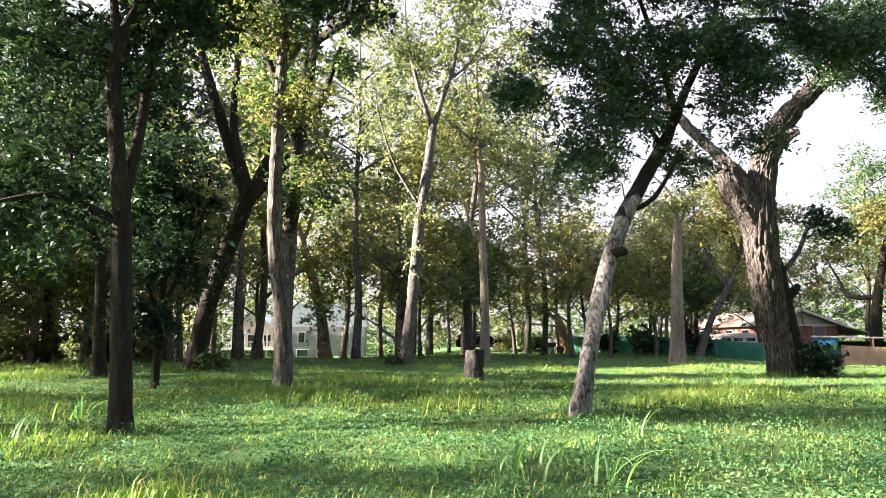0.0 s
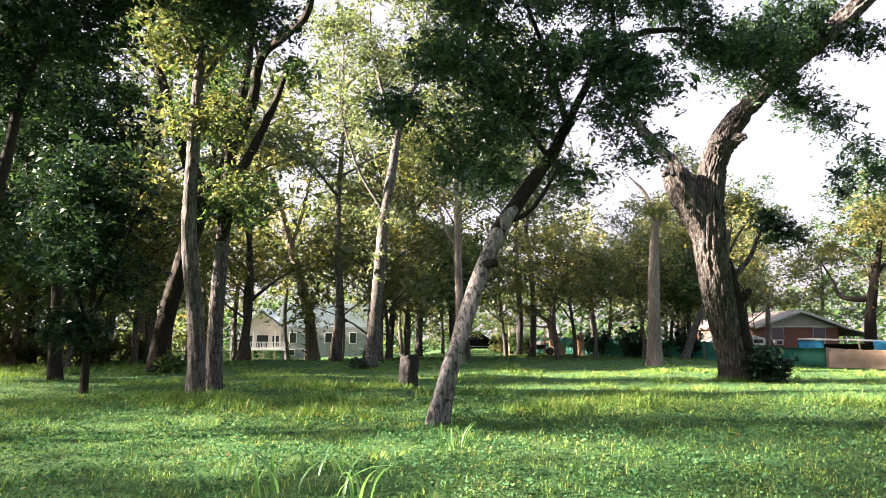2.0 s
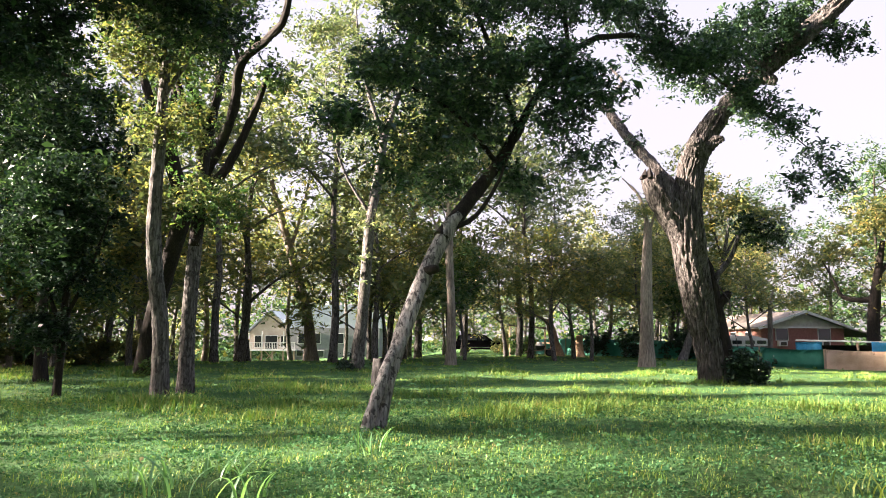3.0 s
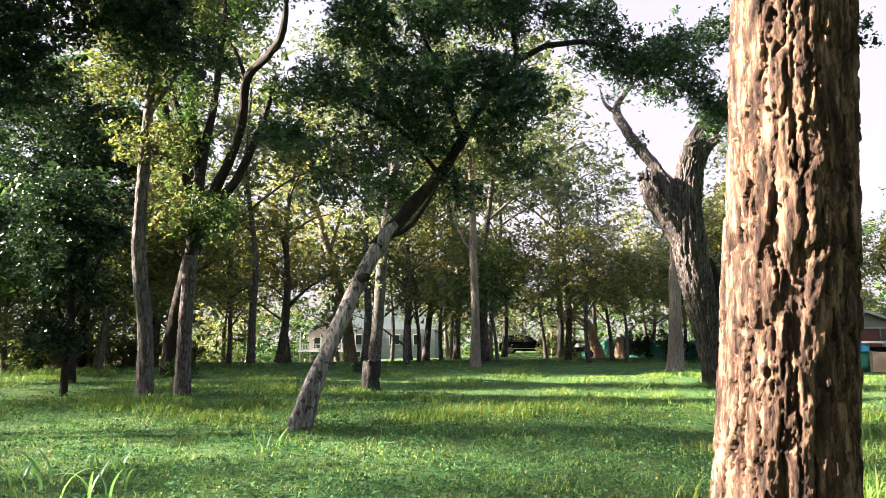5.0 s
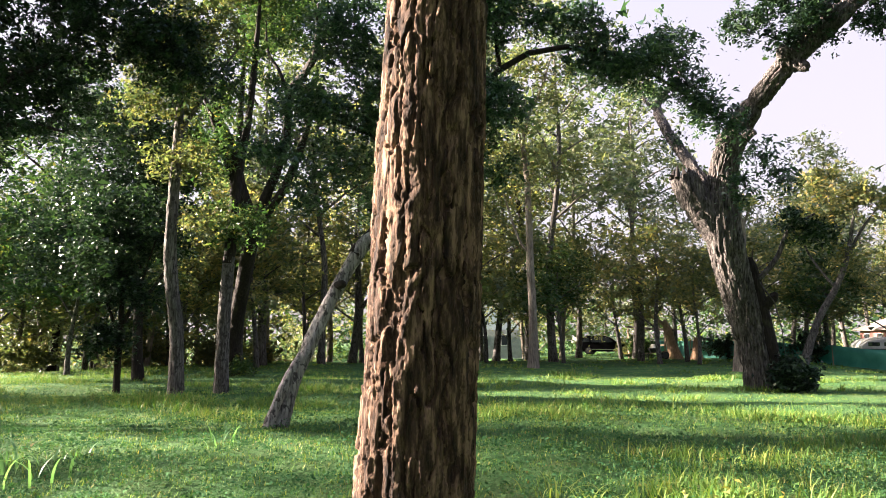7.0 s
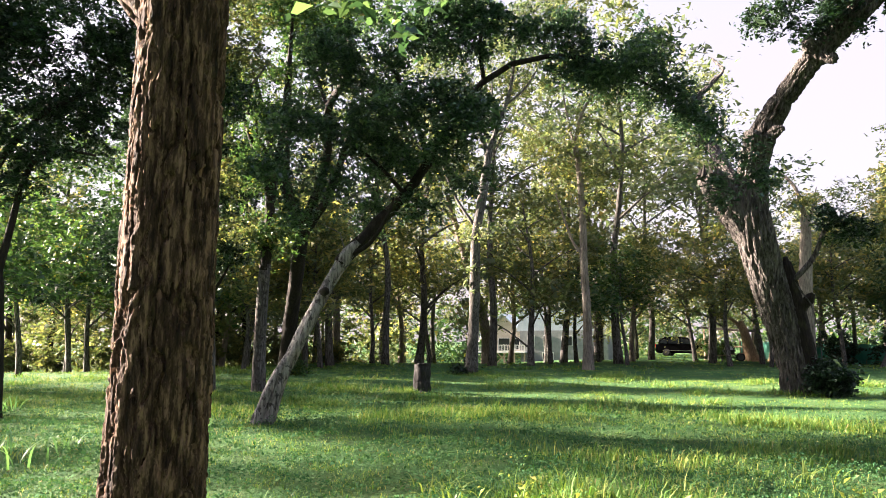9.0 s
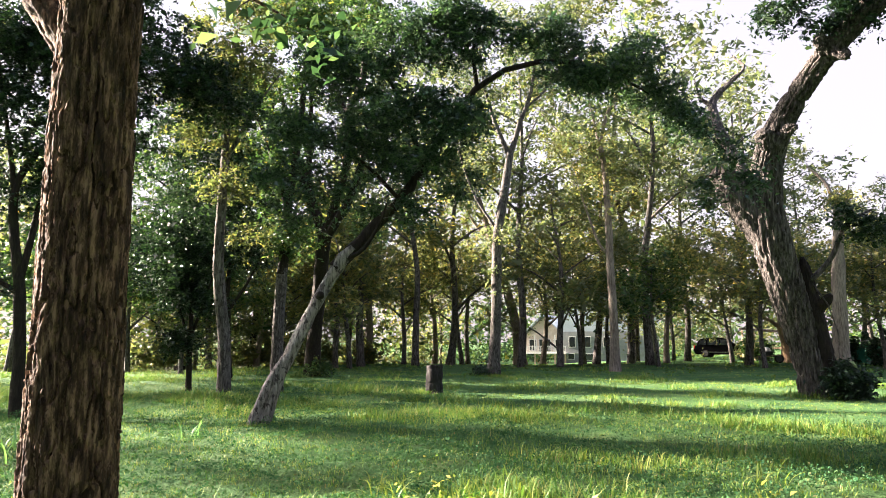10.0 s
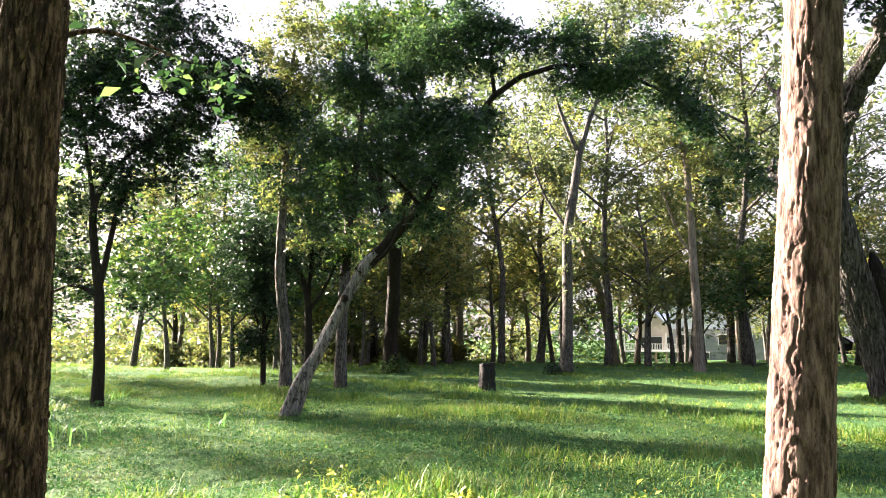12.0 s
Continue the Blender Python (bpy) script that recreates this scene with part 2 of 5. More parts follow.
    c = mixed(nt, c, ramp(nt, tex(nt, patch, (1, 1, 0.5), 5.0), [(0.35, (0.66, 0.64, 0.62)), (0.65, (1.15, 1.13, 1.1))]), 0.85, "MULTIPLY")
    if knots:
        c = mixed(nt, c, dark, ramp(nt, tex(nt, 10.0, (1, 1, 0.7), 6.0, 0.6), [(0.54, (0, 0, 0)), (0.60, (knots, knots, knots))]))
    if moss:
        c = mixed(nt, c, (0.075, 0.085, 0.03), ramp(nt, tex(nt, 2.6, (1, 1, 0.6), 6.0), [(0.58, (0, 0, 0)), (0.72, (moss, moss, moss))]))
    nt.links.new(c, b.inputs["Base Color"])
    b.inputs["Roughness"].default_value = 0.92
    b.inputs["Specular IOR Level"].default_value = 0.25
    if plates:
        scale, stretch, deep = plates
        tc, mp, vo, wob = (nt.nodes.new(k) for k in ("ShaderNodeTexCoord", "ShaderNodeMapping", "ShaderNodeTexVoronoi", "ShaderNodeVectorMath"))
        vo.feature = "DISTANCE_TO_EDGE"
        vo.inputs["Scale"].default_value = scale
        mp.inputs["Scale"].default_value = (1, 1, stretch)
        wob.operation = "MULTIPLY_ADD"
        nz = nt.nodes.new("ShaderNodeTexNoise")
        nz.inputs["Scale"].default_value, nz.inputs["Detail"].default_value = scale * 1.3, 5.0
        nt.links.new(tc.outputs["Object"], nz.inputs["Vector"])
        nt.links.new(nz.outputs["Color"], wob.inputs[0])
        wob.inputs[1].default_value = (0.9 / scale, 0.9 / scale, 1.2 / scale)
        nt.links.new(tc.outputs["Object"], wob.inputs[2])
        nt.links.new(wob.outputs[0], mp.inputs[0])
        nt.links.new(mp.outputs[0], vo.inputs["Vector"])
        crack = ramp(nt, vo.outputs["Distance"], [(0.0, (0, 0, 0)), (0.10, (0.7, 0.7, 0.7)), (0.3, (1, 1, 1))])
        fine = tex(nt, grain * 2.2, (1, 1, 0.22), 8.0, 0.7)
        bumped(nt, b, mixed(nt, crack, fine, 0.3), 1.0, deep)
    else:
        bumped(nt, b, tex(nt, grain * 2.2, (1, 1, 0.22), 8.0, 0.7), 1.0, 0.02)
    return m


def foliage(name, stops, through_light=0.42, gloss=0.45, shine=0.34):
    """Leaves: each leaf its own tint, some light shining through."""
    m, nt, b = node_mat(name)
    geo = nt.nodes.new("ShaderNodeNewGeometry")
    c = ramp(nt, geo.outputs["Random Per Island"], stops)
    c = mixed(nt, c, ramp(nt, tex(nt, 0.55, (1, 1, 1), 2.0), [(0.35, (0.72, 0.80, 0.75)), (0.65, (1.22, 1.14, 1.0))]), 0.9, "MULTIPLY")
    nt.links.new(c, b.inputs["Base Color"])
    b.inputs["Roughness"].default_value = gloss
    b.inputs["Specular IOR Level"].default_value = shine
    tr, mx = nt.nodes.new("ShaderNodeBsdfTranslucent"), nt.nodes.new("ShaderNodeMixShader")
    nt.links.new(mixed(nt, c, (1.35, 1.5, 0.75), 1.0, "MULTIPLY"), tr.inputs[0])
    mx.inputs[0].default_value = through_light
    nt.links.new(b.outputs[0], mx.inputs[1])
    nt.links.new(tr.outputs[0], mx.inputs[2])
    nt.links.new(mx.outputs[0], nt.nodes["Material Output"].inputs[0])
    return m


# LEAF_DARK is lowered to carry the shade inside the western crowns
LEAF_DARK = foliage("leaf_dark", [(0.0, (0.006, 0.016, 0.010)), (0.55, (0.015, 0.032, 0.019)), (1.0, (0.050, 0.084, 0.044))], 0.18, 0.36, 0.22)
LEAF_MID = foliage("leaf_mid", [(0.0, (0.011, 0.028, 0.018)), (0.55, (0.033, 0.068, 0.041)), (1.0, (0.12, 0.185, 0.10))], 0.30, 0.30, 0.45)
LEAF_GREEN = foliage("leaf_green", [(0.0, (0.020, 0.046, 0.019)), (0.6, (0.046, 0.088, 0.033)), (0.95, (0.095, 0.13, 0.042)), (1.0, (0.21, 0.165, 0.045))], 0.32, 0.4, 0.24)
# olive and grey-green leaves are lightened to carry the haze of distance
LEAF_OLIVE = foliage("leaf_olive", [(0.0, (0.052, 0.074, 0.044)), (0.5, (0.138, 0.152, 0.078)), (0.85, (0.25, 0.225, 0.10)), (1.0, (0.38, 0.275, 0.11))], 0.50)
LEAF_YELLOW = foliage("leaf_yellow", [(0.0, (0.052, 0.076, 0.038)), (0.5, (0.092, 0.108, 0.050)), (1.0, (0.155, 0.138, 0.062))], 0.40)
LEAF_GREY = foliage("leaf_greygreen", [(0.0, (0.06, 0.085, 0.058)), (0.6, (0.115, 0.14, 0.09)), (1.0, (0.20, 0.20, 0.125))], 0.36)
GRASS = foliage("grass_blade", [(0.0, (0.060, 0.143, 0.032)), (0.6, (0.136, 0.224, 0.048)), (0.93, (0.215, 0.240, 0.054)), (1.0, (0.26, 0.23, 0.12))], 0.24, 0.6, 0.2)
COVER = foliage("ground_cover_leaf", [(0.0, (0.027, 0.080, 0.038)), (0.6, (0.055, 0.128, 0.056)), (0.95, (0.086, 0.152, 0.064)), (1.0, (0.16, 0.14, 0.07))], 0.16, 0.9, 0.05)
PALE_BLADE = foliage("pale_blade", [(0.0, (0.10, 0.22, 0.09)), (0.7, (0.18, 0.30, 0.14)), (1.0, (0.36, 0.36, 0.22))], 0.35, 0.4)
WEED_YELLOW = foliage("weed_leaf", [(0.0, (0.10, 0.17, 0.04)), (0.6, (0.20, 0.23, 0.055)), (1.0, (0.34, 0.27, 0.08))], 0.42)
BARK_WARM = bark("bark_warm_brown", (0.015, 0.009, 0.006), (0.066, 0.040, 0.026), (0.25, 0.165, 0.110), 0.1, 1.6, 24, tight=0.55)
BARK_PINK = bark("bark_pinkish", (0.04, 0.024, 0.019), (0.15, 0.098, 0.082), (0.31, 0.22, 0.185), 0.0, 1.6, 24, tight=0.6)
BARK_GREY = bark("bark_grey", (0.020, 0.018, 0.017), (0.088, 0.082, 0.078), (0.18, 0.17, 0.162), 0.3, 1.3, 22.0, 0.8, tight=0.7)
BARK_OLD = bark("bark_old_tree", (0.016, 0.014, 0.013), (0.072, 0.064, 0.060), (0.17, 0.155, 0.146), 0.1, 0.9, 14, 0.0, (13.0, 0.13, 0.06), 0.6)
BARK_MOTTLED = bark("bark_mottled_grey", (0.026, 0.024, 0.024), (0.19, 0.18, 0.176), (0.33, 0.318, 0.31), 0.1, 2.0, 22.0, 0.9, tight=0.7)
# kept near black so that shade among the limbs is in the colour
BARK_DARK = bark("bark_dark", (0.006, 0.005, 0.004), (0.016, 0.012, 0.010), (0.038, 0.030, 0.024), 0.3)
BARK_PALE = bark("bark_pale", (0.07, 0.058, 0.048), (0.165, 0.142, 0.12), (0.26, 0.228, 0.195), 0.0, tight=0.8)
WOOD_CUT = bark("weathered_wood", (0.13, 0.085, 0.052), (0.29, 0.20, 0.13), (0.45, 0.33, 0.22), 0.0)
STUMP_WOOD = bark("stump_wood", (0.008, 0.0075, 0.0075), (0.022, 0.021, 0.021), (0.055, 0.053, 0.052), 0.1, 3.0)

m_soil, nt, b = node_mat("soil_and_turf")
c = ramp(nt, tex(nt, 0.8, (1, 1, 1), 8.0, 0.65), [(0.30, (0.034, 0.086, 0.028)), (0.5, (0.062, 0.136, 0.043)), (0.66, (0.095, 0.150, 0.052)), (0.80, (0.12, 0.105, 0.055))])
g = tex(nt, 26.0, (1, 1, 1), 8.0, 0.7)
c = mixed(nt, c, ramp(nt, g, [(0.32, (0.45, 0.45, 0.45)), (0.7, (1.3, 1.3, 1.25))]), 0.9, "MULTIPLY")
nt.links.new(c, b.inputs["Base Color"])
b.inputs["Roughness"].default_value = 0.95
b.inputs["Specular IOR Level"].default_value = 0.1
bumped(nt, b, g, 1.0, 0.09)
SOIL = m_soil

# ---- ground ----
def ground_sheet():
    """One sheet to the horizon: steps of a third of a metre near by, growing outward."""
    near = np.arange(-12, 12.01, 0.35)
    ax = np.r_[-np.geomspace(2500, 12.6, 44), near, np.geomspace(12.6, 2500, 44)]
    gx, gy = np.meshgrid(ax + 4, ax + 14, indexing="ij")
    n = len(ax)
    co = np.stack([gx, gy, ground_z(gx, gy)], -1).reshape(-1, 3)
    i, j = np.meshgrid(np.arange(n - 1), np.arange(n - 1), indexing="ij")
    a = (i * n + j).reshape(-1)
    loops = np.stack([a, a + n, a + n + 1, a + 1], -1).reshape(-1)
    me = raw_mesh("ground", co, loops, np.arange(len(a)) * 4, True)
    return tagged(link("ground", me, SOIL), "uneven park ground of soil and green turf", "ground", kind="structure")


ground_sheet()


# ---- trees ----
def leaf_quads(centres, size, up=0.5, narrow=0.5, spread=0.35, rs=rng):
    """Pointed, slightly folded leaves round the given places."""
    n = len(centres)
    nrm = rs.normal(size=(n, 3))
    nrm[:, 2] = np.abs(nrm[:, 2]) + up
    nrm /= np.linalg.norm(nrm, axis=1)[:, None]
    ax = np.cross(nrm, rs.normal(size=(n, 3)))
    ax /= np.linalg.norm(ax, axis=1)[:, None] + 1e-9
    sd = np.cross(nrm, ax)
    s = size * np.exp(rs.normal(size=n) * spread)[:, None]
    fold = 0.16 * s * nrm
    return np.stack([centres - ax * s * 0.5, centres + sd * s * narrow * 0.5 + fold - ax * s * 0.08,
                     centres + ax * s * 0.5 - fold * 0.4, centres - sd * s * narrow * 0.5 + fold - ax * s * 0.08], 1)


def in_blobs(blobs, n, seed, gaps=0.45):
    """Places in ellipsoids, thinned by noise so that the crown has gaps and an uneven outline."""
    rs = np.random.default_rng(seed)
    vol = np.array([b[3] * b[4] * b[5] for b in blobs]) ** 0.75
    out = np.zeros((0, 3))
    while len(out) < n:
        k = rs.choice(len(blobs), size=n, p=vol / vol.sum())
        bb = np.array([b[:6] for b in blobs])[k]
        d = rs.normal(size=(n, 3))
        d /= np.linalg.norm(d, axis=1)[:, None]
        r = rs.random(n)[:, None] ** 0.45 * (0.85 + 0.30 * np.abs(rs.normal(size=(n, 1))))
        p = bb[:, :3] + d * r * bb[:, 3:6]
        keep = 0.6 * vnoise(p * 0.9 + seed * 3.7) + 0.4 * vnoise(p * 2.1 + seed) > gaps * (0.7 + 0.6 * r[:, 0] ** 2)
        out = np.vstack([out, p[keep]])
    return out[:n]


def grow(skeleton, targets, thick, seed):
    """Thin branches from the nearest wood to each place; each adds to the wood that later ones may start from."""
    rs = np.random.default_rng(seed)
    nodes = skeleton.copy()
    pieces = []
    order = np.argsort(np.min(np.linalg.norm(targets[:, None, :] - skeleton[None, ::4, :3], axis=2), axis=1))
    for t in targets[order]:
        d = nodes[:, :3] - t
        cost = np.linalg.norm(d, axis=1) + 0.6 * np.maximum(d[:, 2], 0)
        a = nodes[np.argmin(cost)]
        length = np.linalg.norm(t - a[:3])
        if length < 0.12:
            continue
        r0 = min(a[3] * 0.7, thick * (0.35 + 0.35 * length))
        m1 = a[:3] + (t - a[:3]) * 0.35 + rs.normal(size=3) * 0.09 * length + (0, 0, 0.10 * length)
        m2 = a[:3] + (t - a[:3]) * 0.7 + rs.normal(size=3) * 0.09 * length + (0, 0, 0.08 * length)
        pts = np.array([(*a[:3], r0), (*m1, r0 * 0.75), (*m2, r0 * 0.5), (*t, r0 * 0.22)])
        pieces.append(tube(pts, 4 if r0 > 0.03 else 3, 4, cap=False))
        nodes = np.vstack([nodes, spline(pts, 6)[2:]])
    return pieces


def leaf_mass(targets, per, radius, size, seed, flat=0.65, droop=0.0, up=0.5, narrow=0.5):
    """Sprays of leaves round each twig's end."""
    rs = np.random.default_rng(seed)
    n = len(targets)
    rad = radius * np.exp(rs.normal(size=n) * 0.3)
    cnt = np.maximum(4, (per * np.exp(rs.normal(size=n) * 0.35))).astype(int)
    k = np.repeat(np.arange(n), cnt)
    arm = rs.normal(size=(n, 4, 3)) * np.array([1, 1, 0.55])
    arm /= np.linalg.norm(arm, axis=2)[..., None]
    way = arm[k, rs.integers(0, 4, len(k))]
    u = rs.random(len(k))[:, None] ** 0.8
    off = (way * u * 1.25 + rs.normal(size=(len(k), 3)) * 0.17 * (1.2 - 0.5 * u)) * rad[k][:, None]
    off[:, 2] -= (droop + 0.1) * rad[k] * u[:, 0] ** 2
    return leaf_quads(targets[k] + off, size, up, narrow, rs=rs)


def tree(name, label, trunk, limbs, blobs, n, per, leaf, leaf_mat, bark_mat, seed, spray=0.45, relief=None, seg=14, rings=40, flare=0.35,
         thick=0.035, gaps=0.45, droop=0.15, narrow=0.5, group="", limb_mat=None, twigs=1, category="tree", far=False):
    """A tree: trunk and limbs through given stations, twigs grown to places in the crown, leaves round the twigs."""
    root = empty(name, trunk[0][0], trunk[0][1], trunk[0][2], label, category, group=group)
    base = np.array(trunk[0][:3])
    shift = lambda pts: [(*(np.array(p[:3]) - base), p[3]) for p in pts]
    stem = shift(trunk)
    stem[0] = (stem[0][0], stem[0][1], stem[0][2] - 0.25, stem[0][3])
    link("trunk", raw_mesh("trunk", *tube(stem, seg, rings, relief, flare), True), bark_mat, root)
    wood = [spline(stem, 24)[8:]]
    for l in limbs:
        pts = shift(l)
        big = l[0][3] > 0.12
        link("limb", raw_mesh("limb", *tube(pts, min(seg, 44) if big and not far else 4 if far else 7, min(rings, 56) if big and not far else 6 if far else 12, relief if big else None), True), limb_mat or bark_mat, root)
        wood.append(spline(pts, 20))
    if blobs:
        wood = np.vstack(wood)
        moved = [(b[0] - base[0], b[1] - base[1], b[2] - base[2], *b[3:]) for b in blobs]
        t = in_blobs(moved, n, seed, gaps)
        pieces = grow(wood, t[::twigs], thick, seed)
        if pieces:
            tagged(link("branching", raw_mesh("branching", *join(pieces), True), bark_mat, root), kind="stuff")
        tagged(link("crown", (leaf_tris if far else quads)("crown", leaf_mass(t, per, spray, leaf, seed, droop=droop, narrow=narrow)), leaf_mat, root), kind="stuff")
    return root

# ---- the trees that the camera passes ----
G = lambda x, y, dz=0.0: gz(x, y) + dz

# near trunk with shaggy plated bark
tree("roadside_tree", "tall straight tree with thick shaggy brown plated bark", [(6.93, 3.16, G(6.93, 3.16), 0.325), (7.03, 3.11, 1.2, 0.300), (7.10, 3.06, 2.3, 0.285), (7.17, 3.02, 3.6, 0.27), (7.24, 3.0, 4.9, 0.255)],
     [[(7.24, 3.0, 4.8, 0.25), (7.3, 3.0, 6.0, 0.24), (7.4, 3.0, 9.0, 0.18), (7.4, 3.0, 10.5, 0.10)], [(7.13, 3.05, 3.75, 0.13), (6.80, 2.98, 4.12, 0.125), (6.3, 2.9, 4.75, 0.10), (5.4, 2.9, 5.9, 0.06)], [(7.2, 3.05, 4.5, 0.03), (7.5, 3.5, 4.7, 0.022), (7.9, 4.2, 4.5, 0.01)], [(7.4, 3.0, 8.0, 0.12), (9.0, 3.4, 9.6, 0.08), (10.5, 4.0, 10.2, 0.04)], [(7.4, 3.0, 8.6, 0.12), (6.0, 2.0, 10.6, 0.08), (5.0, 1.5, 11.6, 0.04)]],
     [(6.45, 2.65, 4.13, 0.16, 0.16, 0.12), (6.57, 2.80, 4.11, 0.14, 0.14, 0.11), (6.93, 3.48, 4.82, 0.20, 0.20, 0.15), (6.84, 3.25, 4.94, 0.20, 0.20, 0.15), (5.9, 3.0, 4.9, 0.6, 0.5, 0.3), (7.8, 4.0, 4.35, 0.45, 0.5, 0.22), (5.3, 2.8, 7.6, 2.0, 2.0, 1.0), (7.4, 3.0, 10.5, 3.2, 3.2, 1.8), (9.8, 4.0, 9.8, 2.6, 2.4, 1.4), (6.6, 0.5, 8.8, 2.6, 2.4, 1.4), (10.5, 0.5, 9.0, 2.6, 2.4, 1.4)],
     330, 55, 0.11, LEAF_MID, BARK_WARM, 11, relief=shaggy(0.042, 0.050, 7.5), seg=236, rings=370, flare=0.10)
tree("roadside_tree", "straight tree with pinkish brown scaly bark", [(12.47, 6.60, G(12.47, 6.6), 0.262), (12.55, 6.57, 1.0, 0.240), (12.64, 6.55, 2.0, 0.228), (12.79, 6.53, 3.65, 0.215), (12.9, 6.5, 5.3, 0.195)],
     [[(12.9, 6.5, 5.2, 0.19), (12.95, 6.5, 6.0, 0.19), (13.1, 6.5, 9.5, 0.14)], [(12.9, 6.5, 5.8, 0.08), (12.0, 7.2, 6.6, 0.05), (11.0, 7.8, 6.8, 0.02)], [(13.0, 6.5, 8.0, 0.10), (14.4, 7.0, 9.6, 0.06), (15.4, 7.6, 10.2, 0.03)]],
     [(13.2, 6.5, 10.4, 2.6, 2.6, 1.6), (14.8, 7.4, 9.6, 1.8, 1.8, 1.0), (11.2, 7.6, 7.8, 1.2, 1.2, 0.6), (15.0, 4.5, 8.6, 2.4, 2.4, 1.4), (16.5, 8.0, 8.0, 2.2, 2.2, 1.4)],
     260, 55, 0.11, LEAF_MID, BARK_PINK, 12, relief=shaggy(0.044, 0.030, 5.5), seg=140, rings=240, flare=0.12)

# leaning tree with the arching limb
# limbs above the fork in dark bark: crown shade and wetness in one colour
tree("leaning_tree", "leaning pale-barked tree with a dark leafy crown", [(2.0, 10.56, G(2.0, 10.56), 0.118), (2.15, 10.76, 0.95, 0.112), (2.37, 11.06, 1.8, 0.135), (2.66, 11.36, 2.64, 0.122), (3.02, 11.62, 3.44, 0.128), (3.2, 11.8, 3.72, 0.115)],
     [[(2.93, 11.55, 3.3, 0.132), (3.45, 12.05, 4.1, 0.125), (3.95, 12.5, 4.85, 0.11), (4.35, 12.8, 5.6, 0.09)], [(4.2, 12.7, 5.3, 0.085), (4.75, 13.0, 6.4, 0.075), (5.35, 13.25, 7.25, 0.068), (6.1, 13.46, 7.64, 0.06), (7.2, 13.8, 7.7, 0.05), (8.2, 14.2, 7.3, 0.038), (8.8, 14.4, 6.85, 0.028), (9.6, 14.2, 6.1, 0.02), (10.2, 14.0, 5.4, 0.01)],
      [(3.02, 11.62, 3.44, 0.05), (3.5, 11.75, 3.7, 0.042), (3.9, 11.8, 4.3, 0.03), (4.0, 11.8, 4.6, 0.02)],
      [(4.3, 12.8, 5.5, 0.07), (3.9, 12.6, 6.8, 0.05), (3.4, 12.3, 8.0, 0.03)],
      [(3.9, 12.45, 4.8, 0.05), (3.2, 12.1, 5.6, 0.035), (2.4, 11.7, 6.0, 0.02)],
      [(5.35, 13.25, 7.25, 0.05), (5.3, 13.2, 8.2, 0.035), (5.6, 13.3, 9.0, 0.02)]],
     [(x, y, z, a * k, b * k, c * k) for x, y, z, a, b, c, k in ((*b, 0.95 if b[0] < 2.4 else 1.3) for b in [(1.32, 11.34, 5.46, 0.58, 0.58, 0.40), (1.95, 11.20, 6.28, 0.63, 0.63, 0.43), (2.19, 11.84, 7.51, 0.63, 0.63, 0.43), (2.59, 11.43, 5.05, 0.63, 0.63, 0.43), (2.07, 11.14, 4.39, 0.42, 0.42, 0.29), (2.83, 11.98, 6.17, 0.68, 0.68, 0.47), (2.89, 13.05, 4.77, 0.58, 0.58, 0.40), (2.93, 12.82, 7.45, 0.63, 0.63, 0.43), (3.57, 12.87, 5.67, 0.68, 0.68, 0.47), (4.05, 11.86, 6.38, 0.63, 0.63, 0.43), (4.25, 12.55, 4.60, 0.47, 0.47, 0.32), (4.65, 12.10, 5.55, 0.63, 0.63, 0.43), (4.94, 11.94, 6.67, 0.53, 0.53, 0.36), (5.40, 11.90, 5.98, 0.53, 0.53, 0.36), (5.42, 12.12, 4.88, 0.42, 0.42, 0.29), (7.09, 13.67, 7.60, 0.47, 0.47, 0.32), (7.59, 13.76, 7.24, 0.42, 0.42, 0.29), (2.73, 11.54, 7.88, 0.63, 0.63, 0.43), (3.91, 12.01, 7.77, 0.63, 0.63, 0.43), (5.00, 12.88, 8.08, 0.53, 0.53, 0.36), (7.65, 13.87, 7.18, 0.55, 0.55, 0.40), (8.43, 13.63, 7.42, 0.55, 0.55, 0.40), (9.00, 14.36, 7.04, 0.45, 0.45, 0.32), (9.19, 14.39, 6.44, 0.30, 0.30, 0.22), (5.42, 12.69, 6.59, 0.50, 0.50, 0.36), (6.87, 13.88, 8.45, 0.55, 0.55, 0.40), (7.80, 13.65, 7.30, 0.50, 0.50, 0.36), (8.35, 14.25, 7.89, 0.50, 0.50, 0.36), (8.45, 14.66, 7.02, 0.35, 0.35, 0.25), (6.2, 13.5, 8.35, 0.45, 0.45, 0.32), (5.5, 13.2, 8.6, 0.5, 0.5, 0.36), (7.7, 14.0, 8.05, 0.4, 0.4, 0.3), (4.2, 12.6, 8.6, 0.75, 0.75, 0.5), (5.0, 12.9, 9.1, 0.7, 0.7, 0.45), (3.2, 12.2, 8.8, 0.7, 0.7, 0.5), (9.3, 14.2, 6.5, 0.42, 0.42, 0.34), (9.75, 14.1, 6.0, 0.50, 0.50, 0.40), (10.2, 14.0, 5.3, 0.54, 0.54, 0.44), (10.6, 13.9, 4.85, 0.38, 0.38, 0.30), (9.9, 13.8, 4.75, 0.34, 0.34, 0.28)])],
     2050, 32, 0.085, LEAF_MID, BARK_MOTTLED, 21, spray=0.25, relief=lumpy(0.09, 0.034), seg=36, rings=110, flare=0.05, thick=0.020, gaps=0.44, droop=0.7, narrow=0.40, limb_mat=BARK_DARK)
lean = bpy.data.objects["leaning_tree"]
